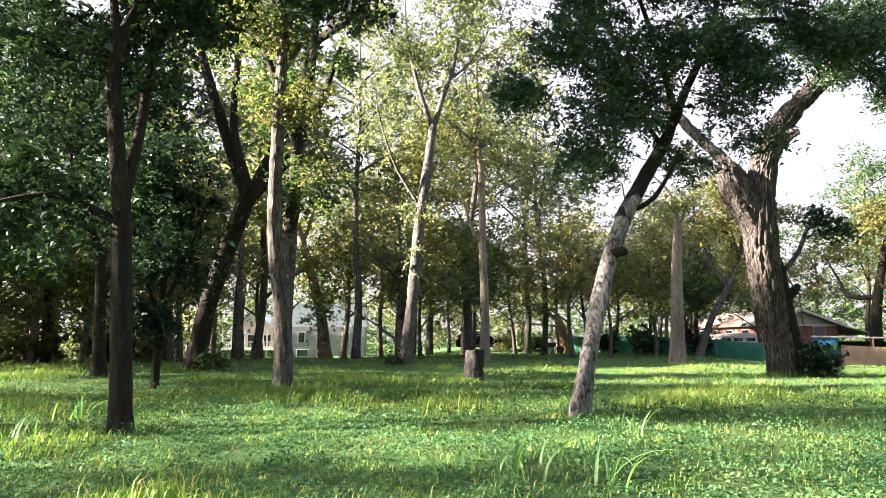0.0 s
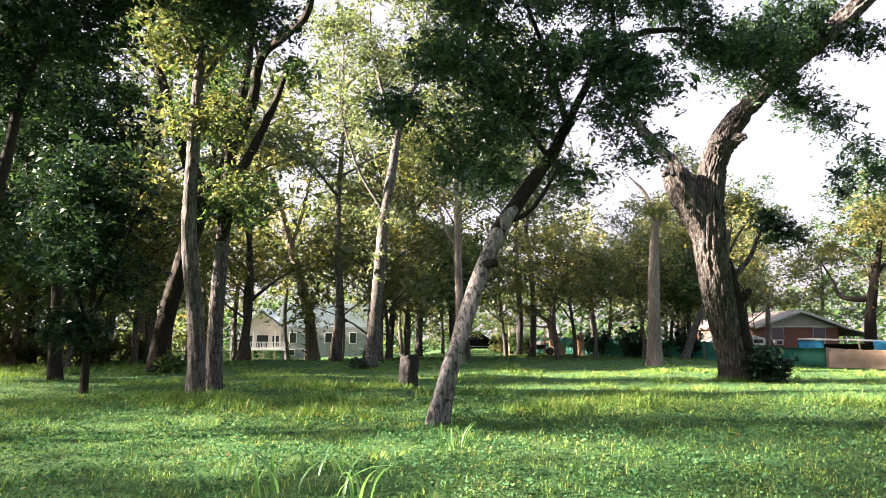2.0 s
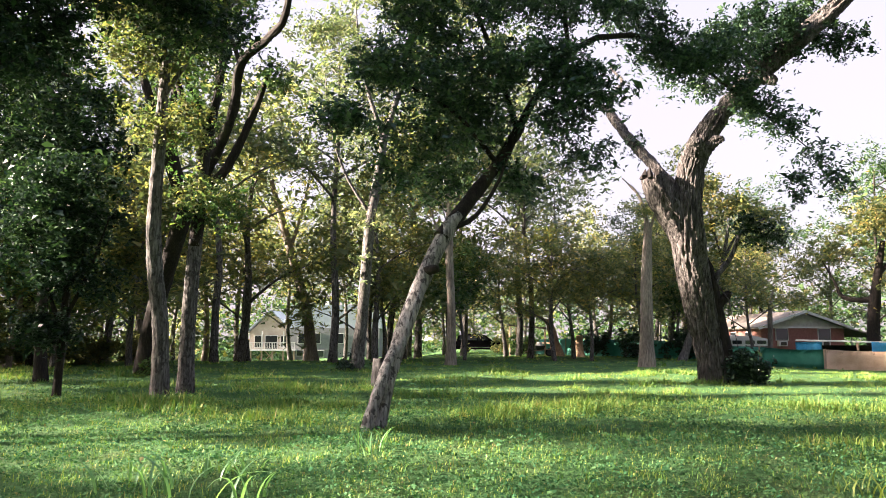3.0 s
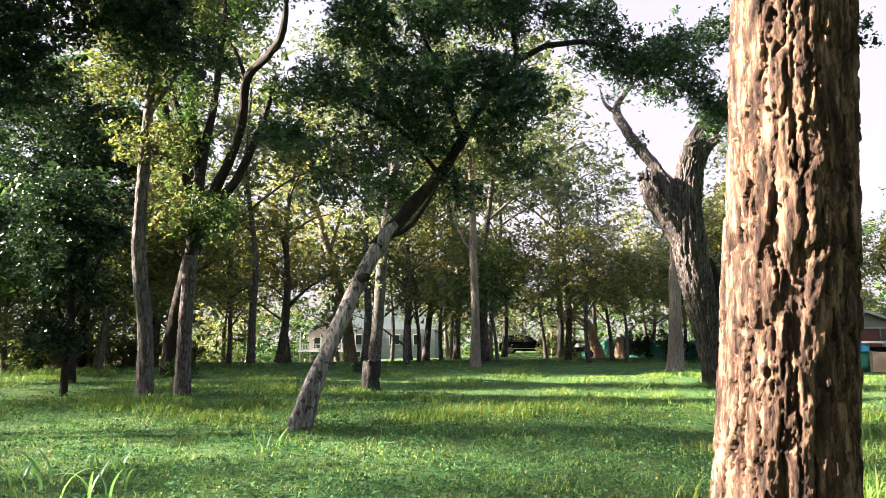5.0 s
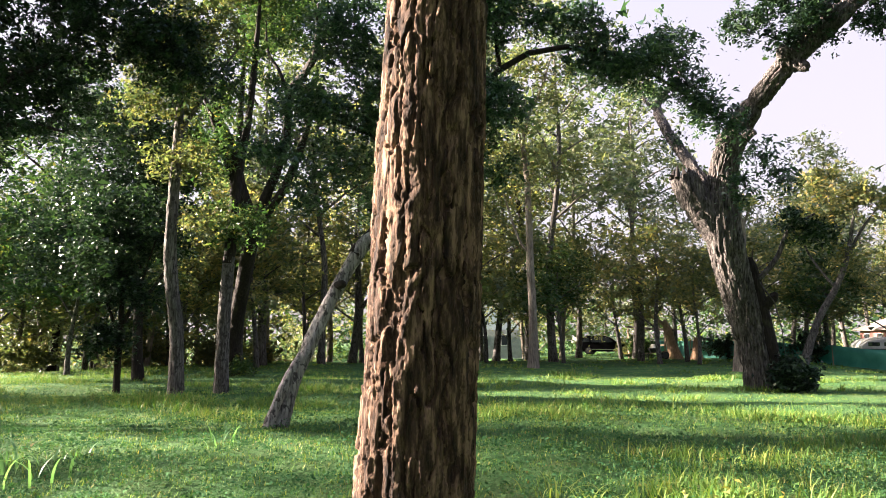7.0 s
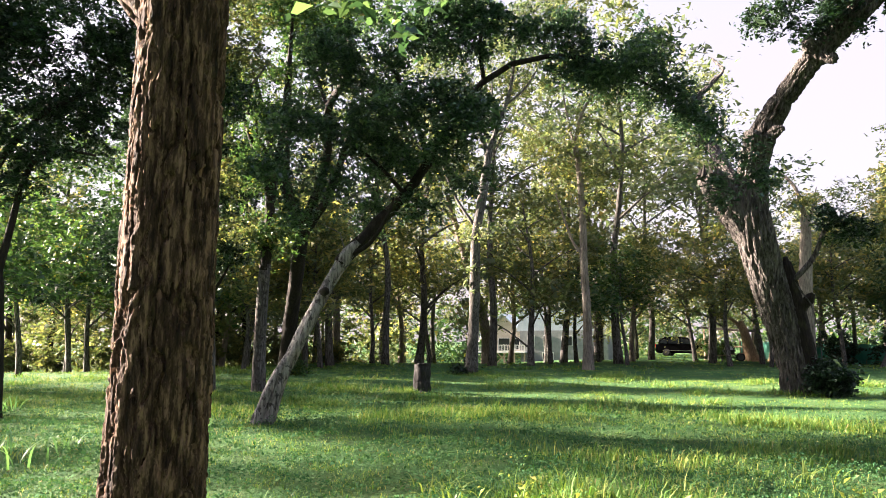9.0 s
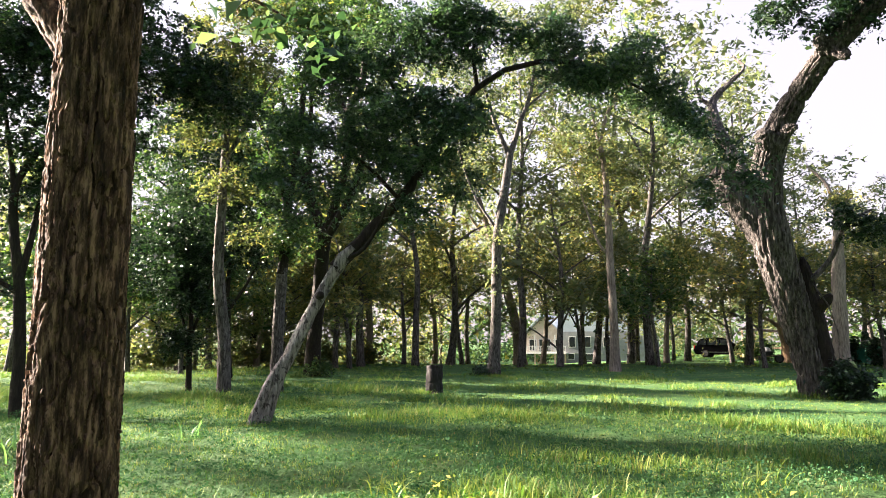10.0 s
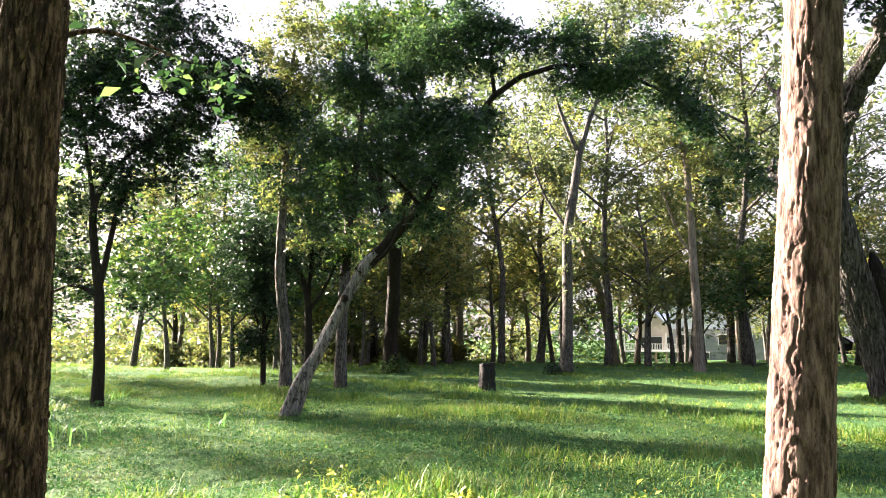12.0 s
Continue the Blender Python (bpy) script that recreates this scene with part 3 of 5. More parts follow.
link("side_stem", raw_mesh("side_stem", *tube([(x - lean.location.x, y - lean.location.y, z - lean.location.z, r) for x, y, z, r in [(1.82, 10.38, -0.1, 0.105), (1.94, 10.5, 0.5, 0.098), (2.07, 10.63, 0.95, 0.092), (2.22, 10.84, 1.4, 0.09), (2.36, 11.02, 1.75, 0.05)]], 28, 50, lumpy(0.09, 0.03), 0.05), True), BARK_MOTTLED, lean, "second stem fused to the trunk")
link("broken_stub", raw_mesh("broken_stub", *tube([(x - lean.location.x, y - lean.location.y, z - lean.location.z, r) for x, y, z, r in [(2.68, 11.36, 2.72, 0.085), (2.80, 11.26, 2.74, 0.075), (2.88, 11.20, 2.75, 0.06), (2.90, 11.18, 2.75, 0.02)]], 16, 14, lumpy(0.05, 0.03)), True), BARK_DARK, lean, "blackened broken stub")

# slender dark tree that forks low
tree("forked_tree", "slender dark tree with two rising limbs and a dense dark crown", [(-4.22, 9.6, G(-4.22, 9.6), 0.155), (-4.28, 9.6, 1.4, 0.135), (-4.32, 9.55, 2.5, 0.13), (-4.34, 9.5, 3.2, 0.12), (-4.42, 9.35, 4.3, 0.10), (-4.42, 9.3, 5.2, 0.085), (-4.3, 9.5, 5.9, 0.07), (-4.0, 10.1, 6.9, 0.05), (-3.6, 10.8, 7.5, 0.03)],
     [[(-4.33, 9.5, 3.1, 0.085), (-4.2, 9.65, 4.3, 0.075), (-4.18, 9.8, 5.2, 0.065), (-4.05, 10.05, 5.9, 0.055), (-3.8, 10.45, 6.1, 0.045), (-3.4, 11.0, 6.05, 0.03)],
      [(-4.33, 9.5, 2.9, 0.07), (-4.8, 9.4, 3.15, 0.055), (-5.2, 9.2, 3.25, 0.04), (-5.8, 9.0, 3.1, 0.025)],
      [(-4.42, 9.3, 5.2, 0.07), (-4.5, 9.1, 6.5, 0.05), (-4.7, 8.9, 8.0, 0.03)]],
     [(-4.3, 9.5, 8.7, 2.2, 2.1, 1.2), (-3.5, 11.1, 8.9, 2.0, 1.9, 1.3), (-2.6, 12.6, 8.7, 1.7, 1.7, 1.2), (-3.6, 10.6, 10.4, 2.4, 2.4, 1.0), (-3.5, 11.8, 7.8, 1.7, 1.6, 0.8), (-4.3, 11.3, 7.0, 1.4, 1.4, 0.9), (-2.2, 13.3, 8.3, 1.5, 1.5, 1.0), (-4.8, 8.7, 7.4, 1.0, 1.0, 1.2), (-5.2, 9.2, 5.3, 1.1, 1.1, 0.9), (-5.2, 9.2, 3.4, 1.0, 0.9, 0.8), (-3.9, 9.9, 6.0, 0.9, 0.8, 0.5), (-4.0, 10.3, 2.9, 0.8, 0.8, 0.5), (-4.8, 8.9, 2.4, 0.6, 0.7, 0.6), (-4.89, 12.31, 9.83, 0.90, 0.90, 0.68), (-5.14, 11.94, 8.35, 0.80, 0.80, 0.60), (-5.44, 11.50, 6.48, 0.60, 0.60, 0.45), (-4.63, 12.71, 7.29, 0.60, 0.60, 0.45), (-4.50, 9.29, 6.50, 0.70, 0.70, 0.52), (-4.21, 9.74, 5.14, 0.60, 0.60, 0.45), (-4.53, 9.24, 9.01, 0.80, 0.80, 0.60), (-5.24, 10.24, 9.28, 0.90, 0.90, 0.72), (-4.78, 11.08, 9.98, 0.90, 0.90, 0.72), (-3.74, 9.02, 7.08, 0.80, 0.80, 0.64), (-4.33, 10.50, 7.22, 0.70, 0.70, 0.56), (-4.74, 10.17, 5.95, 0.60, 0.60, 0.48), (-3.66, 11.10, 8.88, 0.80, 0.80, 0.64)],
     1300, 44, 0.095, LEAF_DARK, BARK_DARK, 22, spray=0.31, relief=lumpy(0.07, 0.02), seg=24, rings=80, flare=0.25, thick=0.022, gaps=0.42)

# the pair of straight trunks
# dimmer leaf colour than olive, to make these sprigs look shaded
tree("straight_tree", "straight grey-brown tree with leafy sprigs on its trunk", [(-3.25, 14.8, G(-3.25, 14.8), 0.20), (-3.3, 14.8, 1.8, 0.17), (-3.45, 14.72, 3.1, 0.165), (-3.5, 14.65, 4.2, 0.15), (-3.48, 14.68, 5.9, 0.13), (-3.45, 14.7, 7.3, 0.11), (-3.4, 14.7, 9.0, 0.09), (-3.3, 14.8, 11.0, 0.05)],
     [[(-3.45, 14.7, 7.0, 0.06), (-2.6, 15.0, 8.6, 0.04), (-2.0, 15.3, 9.6, 0.02)], [(-3.45, 14.7, 7.6, 0.06), (-4.3, 14.4, 9.0, 0.04), (-4.8, 14.2, 10.0, 0.02)]],
     [(-4.4, 14.2, 9.6, 1.6, 1.5, 1.2), (-3.98, 14.15, 10.94, 0.90, 0.90, 0.68), (-3.66, 14.46, 9.46, 0.80, 0.80, 0.60), (-4.04, 14.09, 7.74, 0.70, 0.70, 0.52), (-3.4, 14.7, 4.9, 1.2, 1.1, 0.6), (-3.3, 14.8, 6.2, 1.1, 1.1, 0.8), (-3.5, 14.7, 8.1, 1.0, 1.0, 1.0), (-3.1, 14.9, 10.0, 1.4, 1.4, 1.0), (-3.2, 14.8, 11.6, 2.0, 1.8, 1.0)],
     600, 32, 0.095, LEAF_YELLOW, BARK_GREY, 23, spray=0.32, relief=furrowed(0.06, 0.018, 4.0), seg=48, rings=150, flare=0.16, thick=0.022)
# the upper limbs' shade is put into their bark colour
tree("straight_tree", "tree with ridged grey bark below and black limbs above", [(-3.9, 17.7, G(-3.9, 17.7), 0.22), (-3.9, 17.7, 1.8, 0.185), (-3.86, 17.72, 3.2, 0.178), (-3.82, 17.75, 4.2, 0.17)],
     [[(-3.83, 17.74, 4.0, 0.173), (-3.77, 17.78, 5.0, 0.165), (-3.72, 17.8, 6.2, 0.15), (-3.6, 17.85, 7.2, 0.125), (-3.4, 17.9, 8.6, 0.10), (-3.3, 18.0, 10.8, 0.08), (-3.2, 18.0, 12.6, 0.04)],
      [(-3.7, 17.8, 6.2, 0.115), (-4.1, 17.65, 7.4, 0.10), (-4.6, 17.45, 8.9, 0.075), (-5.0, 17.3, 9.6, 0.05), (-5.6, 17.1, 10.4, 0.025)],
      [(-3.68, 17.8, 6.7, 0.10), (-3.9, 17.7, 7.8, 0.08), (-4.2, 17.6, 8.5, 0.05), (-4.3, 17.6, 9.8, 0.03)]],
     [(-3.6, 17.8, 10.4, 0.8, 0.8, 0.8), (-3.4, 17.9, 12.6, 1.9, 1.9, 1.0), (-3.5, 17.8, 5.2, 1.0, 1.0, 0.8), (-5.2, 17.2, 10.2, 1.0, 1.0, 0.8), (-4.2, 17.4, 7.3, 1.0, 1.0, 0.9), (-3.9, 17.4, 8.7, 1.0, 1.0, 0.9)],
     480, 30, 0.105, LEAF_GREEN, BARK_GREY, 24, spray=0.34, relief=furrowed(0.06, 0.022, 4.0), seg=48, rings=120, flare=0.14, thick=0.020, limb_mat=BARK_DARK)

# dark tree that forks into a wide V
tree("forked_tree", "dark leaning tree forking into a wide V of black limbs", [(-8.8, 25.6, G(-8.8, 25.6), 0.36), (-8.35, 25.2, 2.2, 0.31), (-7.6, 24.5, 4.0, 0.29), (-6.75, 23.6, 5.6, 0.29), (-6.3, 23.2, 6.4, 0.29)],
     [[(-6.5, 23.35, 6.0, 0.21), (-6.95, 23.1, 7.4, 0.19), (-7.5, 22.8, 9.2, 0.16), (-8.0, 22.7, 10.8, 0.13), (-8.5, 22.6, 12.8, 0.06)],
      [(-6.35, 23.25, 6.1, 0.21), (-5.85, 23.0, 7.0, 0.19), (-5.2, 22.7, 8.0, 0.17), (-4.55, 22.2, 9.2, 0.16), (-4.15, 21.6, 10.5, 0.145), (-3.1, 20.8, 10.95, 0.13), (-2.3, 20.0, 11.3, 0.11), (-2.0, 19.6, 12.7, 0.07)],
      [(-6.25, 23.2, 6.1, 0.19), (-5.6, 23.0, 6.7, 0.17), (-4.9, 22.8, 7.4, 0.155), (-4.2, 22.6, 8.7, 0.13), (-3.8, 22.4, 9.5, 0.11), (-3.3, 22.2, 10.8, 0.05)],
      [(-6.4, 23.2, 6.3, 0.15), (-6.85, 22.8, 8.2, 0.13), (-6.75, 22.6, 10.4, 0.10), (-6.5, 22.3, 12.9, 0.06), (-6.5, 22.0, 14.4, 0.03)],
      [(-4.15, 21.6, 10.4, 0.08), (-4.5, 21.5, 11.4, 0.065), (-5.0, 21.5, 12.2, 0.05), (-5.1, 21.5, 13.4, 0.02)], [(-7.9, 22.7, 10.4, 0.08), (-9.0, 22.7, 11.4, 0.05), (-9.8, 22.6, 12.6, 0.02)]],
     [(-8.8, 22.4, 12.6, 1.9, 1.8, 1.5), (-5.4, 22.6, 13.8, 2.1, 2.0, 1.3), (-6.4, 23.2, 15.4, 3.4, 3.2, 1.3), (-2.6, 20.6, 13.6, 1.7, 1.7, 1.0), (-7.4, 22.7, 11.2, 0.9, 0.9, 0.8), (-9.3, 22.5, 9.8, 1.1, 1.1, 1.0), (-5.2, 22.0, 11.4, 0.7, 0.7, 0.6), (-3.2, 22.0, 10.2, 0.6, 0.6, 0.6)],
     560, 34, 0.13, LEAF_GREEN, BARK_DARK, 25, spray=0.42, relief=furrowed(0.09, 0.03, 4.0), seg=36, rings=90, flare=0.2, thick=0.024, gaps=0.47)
# darker leaf colour stands in for shade from trees further west
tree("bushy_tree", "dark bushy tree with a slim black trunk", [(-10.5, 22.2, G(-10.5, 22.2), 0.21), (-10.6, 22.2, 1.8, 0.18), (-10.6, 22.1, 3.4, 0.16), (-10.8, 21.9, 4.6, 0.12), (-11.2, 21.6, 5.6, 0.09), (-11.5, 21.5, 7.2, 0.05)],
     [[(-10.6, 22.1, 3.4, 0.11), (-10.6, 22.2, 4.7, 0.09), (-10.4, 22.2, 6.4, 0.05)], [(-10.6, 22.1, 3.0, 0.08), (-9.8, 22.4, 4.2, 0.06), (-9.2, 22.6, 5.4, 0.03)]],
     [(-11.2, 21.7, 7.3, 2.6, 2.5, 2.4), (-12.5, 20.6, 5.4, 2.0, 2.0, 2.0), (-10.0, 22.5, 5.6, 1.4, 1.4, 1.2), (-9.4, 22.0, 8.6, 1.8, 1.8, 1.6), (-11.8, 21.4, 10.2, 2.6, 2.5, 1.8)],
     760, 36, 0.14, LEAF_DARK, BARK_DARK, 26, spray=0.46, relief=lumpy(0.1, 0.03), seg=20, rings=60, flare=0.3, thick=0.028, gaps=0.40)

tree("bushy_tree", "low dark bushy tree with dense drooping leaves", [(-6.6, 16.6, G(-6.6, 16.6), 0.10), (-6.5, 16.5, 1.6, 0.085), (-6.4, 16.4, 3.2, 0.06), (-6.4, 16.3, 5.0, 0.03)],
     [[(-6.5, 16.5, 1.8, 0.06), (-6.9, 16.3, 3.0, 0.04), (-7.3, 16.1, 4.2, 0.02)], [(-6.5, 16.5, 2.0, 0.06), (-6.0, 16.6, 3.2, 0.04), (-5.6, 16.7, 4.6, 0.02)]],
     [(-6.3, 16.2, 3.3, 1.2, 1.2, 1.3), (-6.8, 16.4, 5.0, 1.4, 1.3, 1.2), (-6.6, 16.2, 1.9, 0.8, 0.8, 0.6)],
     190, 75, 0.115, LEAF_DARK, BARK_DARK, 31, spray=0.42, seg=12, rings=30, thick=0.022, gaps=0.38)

# slender trees with thin, light crowns
tree("slender_tree", "tall slender grey tree with an airy grey-green crown", [(-1.58, 29.23, G(-1.58, 29.23), 0.30), (-1.3, 29.0, 2.4, 0.235), (-1.05, 28.6, 5.0, 0.22), (-0.9, 28.4, 6.5, 0.21), (-0.6, 28.6, 8.6, 0.19), (-0.42, 28.74, 10.2, 0.16)],
     [[(-0.42, 28.74, 10.0, 0.12), (-1.0, 28.4, 11.7, 0.09), (-1.4, 28.2, 13.4, 0.06), (-1.6, 28.1, 15.5, 0.03)], [(-0.42, 28.74, 10.0, 0.13), (0.0, 28.9, 11.5, 0.11), (0.5, 29.2, 13.2, 0.08), (0.8, 29.3, 16.0, 0.03)],
      [(-0.9, 28.4, 6.7, 0.07), (-1.9, 28.2, 8.3, 0.055), (-2.6, 28.0, 10.5, 0.04), (-2.8, 27.9, 12.6, 0.02)], [(0.2, 29.0, 12.2, 0.06), (1.2, 29.4, 13.2, 0.045), (2.0, 29.8, 14.8, 0.02)]],
     [(-1.6, 28.2, 13.4, 1.8, 1.6, 2.2), (0.8, 29.2, 14.2, 1.8, 1.6, 2.2), (-2.6, 28.0, 10.6, 1.5, 1.4, 1.8), (-0.2, 28.9, 16.8, 2.6, 2.3, 1.6), (-3.2, 28.4, 14.6, 2.0, 2.0, 1.6), (2.6, 29.6, 16.6, 2.2, 2.0, 1.8), (1.9, 29.8, 11.6, 1.2, 1.2, 1.2), (-1.7, 29.2, 1.6, 0.55, 0.55, 0.45), (-1.2, 28.9, 4.4, 0.8, 0.8, 0.8), (-1.0, 28.6, 6.6, 1.0, 1.0, 0.8)],
     380, 34, 0.13, LEAF_GREY, BARK_GREY, 27, spray=0.55, relief=lumpy(0.12, 0.03), seg=22, rings=60, flare=0.22, thick=0.028, gaps=0.5)
tree("slender_tree", "tall slender pale tree with a thin golden crown", [(2.08, 36.1, G(2.08, 36.1), 0.27), (2.1, 36.0, 3.1, 0.21), (2.0, 36.0, 5.9, 0.20), (2.0, 36.0, 7.6, 0.18), (1.9, 35.9, 10.6, 0.15), (1.7, 35.9, 12.0, 0.12)],
     [[(1.8, 35.9, 11.2, 0.09), (1.0, 35.7, 12.0, 0.075), (-0.3, 35.2, 12.9, 0.05), (-1.2, 35.0, 14.0, 0.02)], [(1.7, 35.9, 11.8, 0.11), (2.0, 36.0, 13.5, 0.09), (2.7, 36.2, 15.0, 0.07), (3.3, 36.4, 17.0, 0.03)], [(2.0, 36.0, 6.2, 0.09), (1.5, 35.8, 6.9, 0.07), (0.9, 35.6, 8.8, 0.05), (0.5, 35.5, 10.2, 0.02)],
      [(1.7, 35.9, 11.9, 0.08), (1.3, 35.8, 14.0, 0.05), (1.0, 35.7, 16.5, 0.02)]],
     [(0.4, 35.4, 12.2, 2.4, 2.0, 2.0), (2.9, 36.3, 15.2, 2.2, 2.0, 2.0), (0.6, 35.5, 9.4, 2.0, 1.8, 1.6), (3.4, 36.4, 10.8, 1.8, 1.7, 1.6), (1.2, 35.8, 16.6, 2.4, 2.2, 2.0), (4.6, 36.8, 17.0, 2.2, 2.0, 2.0), (-2.0, 35.0, 15.6, 2.4, 2.2, 2.0), (1.0, 35.6, 20.0, 3.0, 2.6, 2.0)],
     340, 38, 0.15, LEAF_YELLOW, BARK_PALE, 28, spray=0.6, relief=lumpy(0.12, 0.025), seg=20, rings=60, flare=0.28, thick=0.03, gaps=0.5)
tree("dead_tree", "pale dead tree trunk broken off at the top", [(12.1, 37.3, G(12.1, 37.3), 0.40), (12.15, 37.3, 2.0, 0.33), (12.2, 37.3, 4.4, 0.29), (12.38, 37.25, 7.7, 0.21)],
     [[(12.38, 37.25, 7.5, 0.13), (12.0, 37.3, 9.1, 0.09), (11.2, 37.6, 10.2, 0.04)], [(12.3, 37.25, 7.0, 0.09), (12.7, 37.2, 8.0, 0.06), (12.9, 37.1, 9.0, 0.02)]],
     [(12.1, 37.0, 8.2, 0.9, 0.9, 0.5)], 26, 30, 0.13, LEAF_OLIVE, BARK_PALE, 29, relief=lumpy(0.16, 0.06), seg=24, rings=60, flare=0.2)

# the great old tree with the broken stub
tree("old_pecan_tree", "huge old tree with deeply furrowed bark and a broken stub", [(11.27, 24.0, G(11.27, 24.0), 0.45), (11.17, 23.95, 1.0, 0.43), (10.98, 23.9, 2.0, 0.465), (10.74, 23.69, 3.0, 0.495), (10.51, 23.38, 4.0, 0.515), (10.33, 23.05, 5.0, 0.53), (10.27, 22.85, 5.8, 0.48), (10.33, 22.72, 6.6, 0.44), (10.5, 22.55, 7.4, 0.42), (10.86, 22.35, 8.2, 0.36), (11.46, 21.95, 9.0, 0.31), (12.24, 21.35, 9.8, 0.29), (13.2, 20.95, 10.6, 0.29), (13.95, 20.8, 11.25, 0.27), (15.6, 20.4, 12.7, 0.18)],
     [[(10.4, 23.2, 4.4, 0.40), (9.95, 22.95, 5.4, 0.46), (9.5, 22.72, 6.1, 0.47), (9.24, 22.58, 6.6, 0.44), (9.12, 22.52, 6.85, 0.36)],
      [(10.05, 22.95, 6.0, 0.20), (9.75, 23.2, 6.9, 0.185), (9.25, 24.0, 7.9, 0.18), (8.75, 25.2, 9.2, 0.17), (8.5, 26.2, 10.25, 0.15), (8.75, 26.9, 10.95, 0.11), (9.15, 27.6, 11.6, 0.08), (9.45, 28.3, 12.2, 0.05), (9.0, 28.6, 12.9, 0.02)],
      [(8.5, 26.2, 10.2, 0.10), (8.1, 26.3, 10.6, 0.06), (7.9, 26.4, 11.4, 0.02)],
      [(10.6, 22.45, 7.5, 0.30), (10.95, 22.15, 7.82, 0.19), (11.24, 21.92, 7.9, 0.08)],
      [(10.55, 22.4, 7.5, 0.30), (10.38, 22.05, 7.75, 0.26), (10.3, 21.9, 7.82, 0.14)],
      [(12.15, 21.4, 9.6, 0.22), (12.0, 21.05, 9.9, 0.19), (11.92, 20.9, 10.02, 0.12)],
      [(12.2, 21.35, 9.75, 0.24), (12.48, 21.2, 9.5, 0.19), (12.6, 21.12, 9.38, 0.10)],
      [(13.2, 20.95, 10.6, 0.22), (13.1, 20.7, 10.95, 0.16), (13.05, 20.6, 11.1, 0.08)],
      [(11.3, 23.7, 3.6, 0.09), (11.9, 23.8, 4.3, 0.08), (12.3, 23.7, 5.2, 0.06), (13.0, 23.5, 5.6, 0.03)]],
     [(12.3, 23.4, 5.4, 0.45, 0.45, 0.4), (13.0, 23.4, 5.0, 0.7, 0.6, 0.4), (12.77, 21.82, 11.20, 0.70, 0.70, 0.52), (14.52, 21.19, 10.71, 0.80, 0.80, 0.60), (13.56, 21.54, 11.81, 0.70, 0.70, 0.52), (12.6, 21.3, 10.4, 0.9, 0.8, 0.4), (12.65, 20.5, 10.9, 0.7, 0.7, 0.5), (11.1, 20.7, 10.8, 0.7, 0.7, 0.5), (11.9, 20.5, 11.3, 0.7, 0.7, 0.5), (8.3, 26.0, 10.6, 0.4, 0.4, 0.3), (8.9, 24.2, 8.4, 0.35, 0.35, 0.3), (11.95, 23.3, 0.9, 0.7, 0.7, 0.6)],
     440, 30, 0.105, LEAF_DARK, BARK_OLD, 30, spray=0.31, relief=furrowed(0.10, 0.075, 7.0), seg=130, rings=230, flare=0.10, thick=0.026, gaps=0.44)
old = bpy.data.objects["old_pecan_tree"]
for label, seg, stations in (("near-black second trunk", 40, [(11.68, 23.85, -0.2, 0.30), (11.55, 23.85, 1.5, 0.25), (11.36, 23.85, 2.8, 0.22), (11.18, 23.8, 3.9, 0.17), (11.12, 23.8, 4.35, 0.07)]),
                             ("black broken knob", 20, [(11.4, 23.8, 2.7, 0.15), (11.7, 23.75, 3.05, 0.15), (11.82, 23.7, 3.2, 0.07)])):
    link("side_trunk", raw_mesh("side_trunk", *tube([(x - old.location.x, y - old.location.y, z - old.location.z, r) for x, y, z, r in stations], seg, 50, plated(0.12, 0.06, 5.0), 0.15), True), BARK_DARK, old, label)
for i in range(9):
    a = i * 0.7
    part("splinter", cyl(0.10, 0.34 + 0.12 * math.sin(i * 2.3), (9.14 + 0.27 * math.cos(a) - old.location.x, 22.53 + 0.27 * math.sin(a) - old.location.y, 6.92 - old.location.z), (8, -18, i * 40), 5, 0.015), BARK_DARK, old)


tree("leaning_tree", "small leaning tree with a loose olive crown", [(16.2, 46.0, G(16.2, 46.0), 0.26), (17.1, 45.7, 2.8, 0.20), (18.1, 45.4, 4.7, 0.18), (18.8, 45.2, 6.6, 0.14), (19.2, 45.0, 8.8, 0.08)],
     [[(18.5, 45.3, 5.9, 0.11), (19.6, 45.2, 8.0, 0.08), (20.6, 45.1, 9.4, 0.04)], [(18.1, 45.4, 4.7, 0.08), (16.8, 45.0, 6.6, 0.06), (16.2, 44.8, 8.4, 0.03)], [(18.8, 45.2, 6.6, 0.08), (18.0, 44.6, 9.0, 0.05), (17.8, 44.4, 10.6, 0.02)]],
     [(19.2, 45.0, 10.0, 2.0, 1.8, 1.6), (20.8, 45.1, 9.4, 1.8, 1.7, 1.3), (16.6, 44.8, 8.2, 1.7, 1.6, 1.4), (17.8, 44.5, 11.0, 1.8, 1.7, 1.2), (18.6, 45.2, 6.6, 1.4, 1.3, 1.0)],
     190, 36, 0.20, LEAF_OLIVE, BARK_GREY, 32, spray=0.7, seg=14, rings=40, thick=0.03, gaps=0.5)
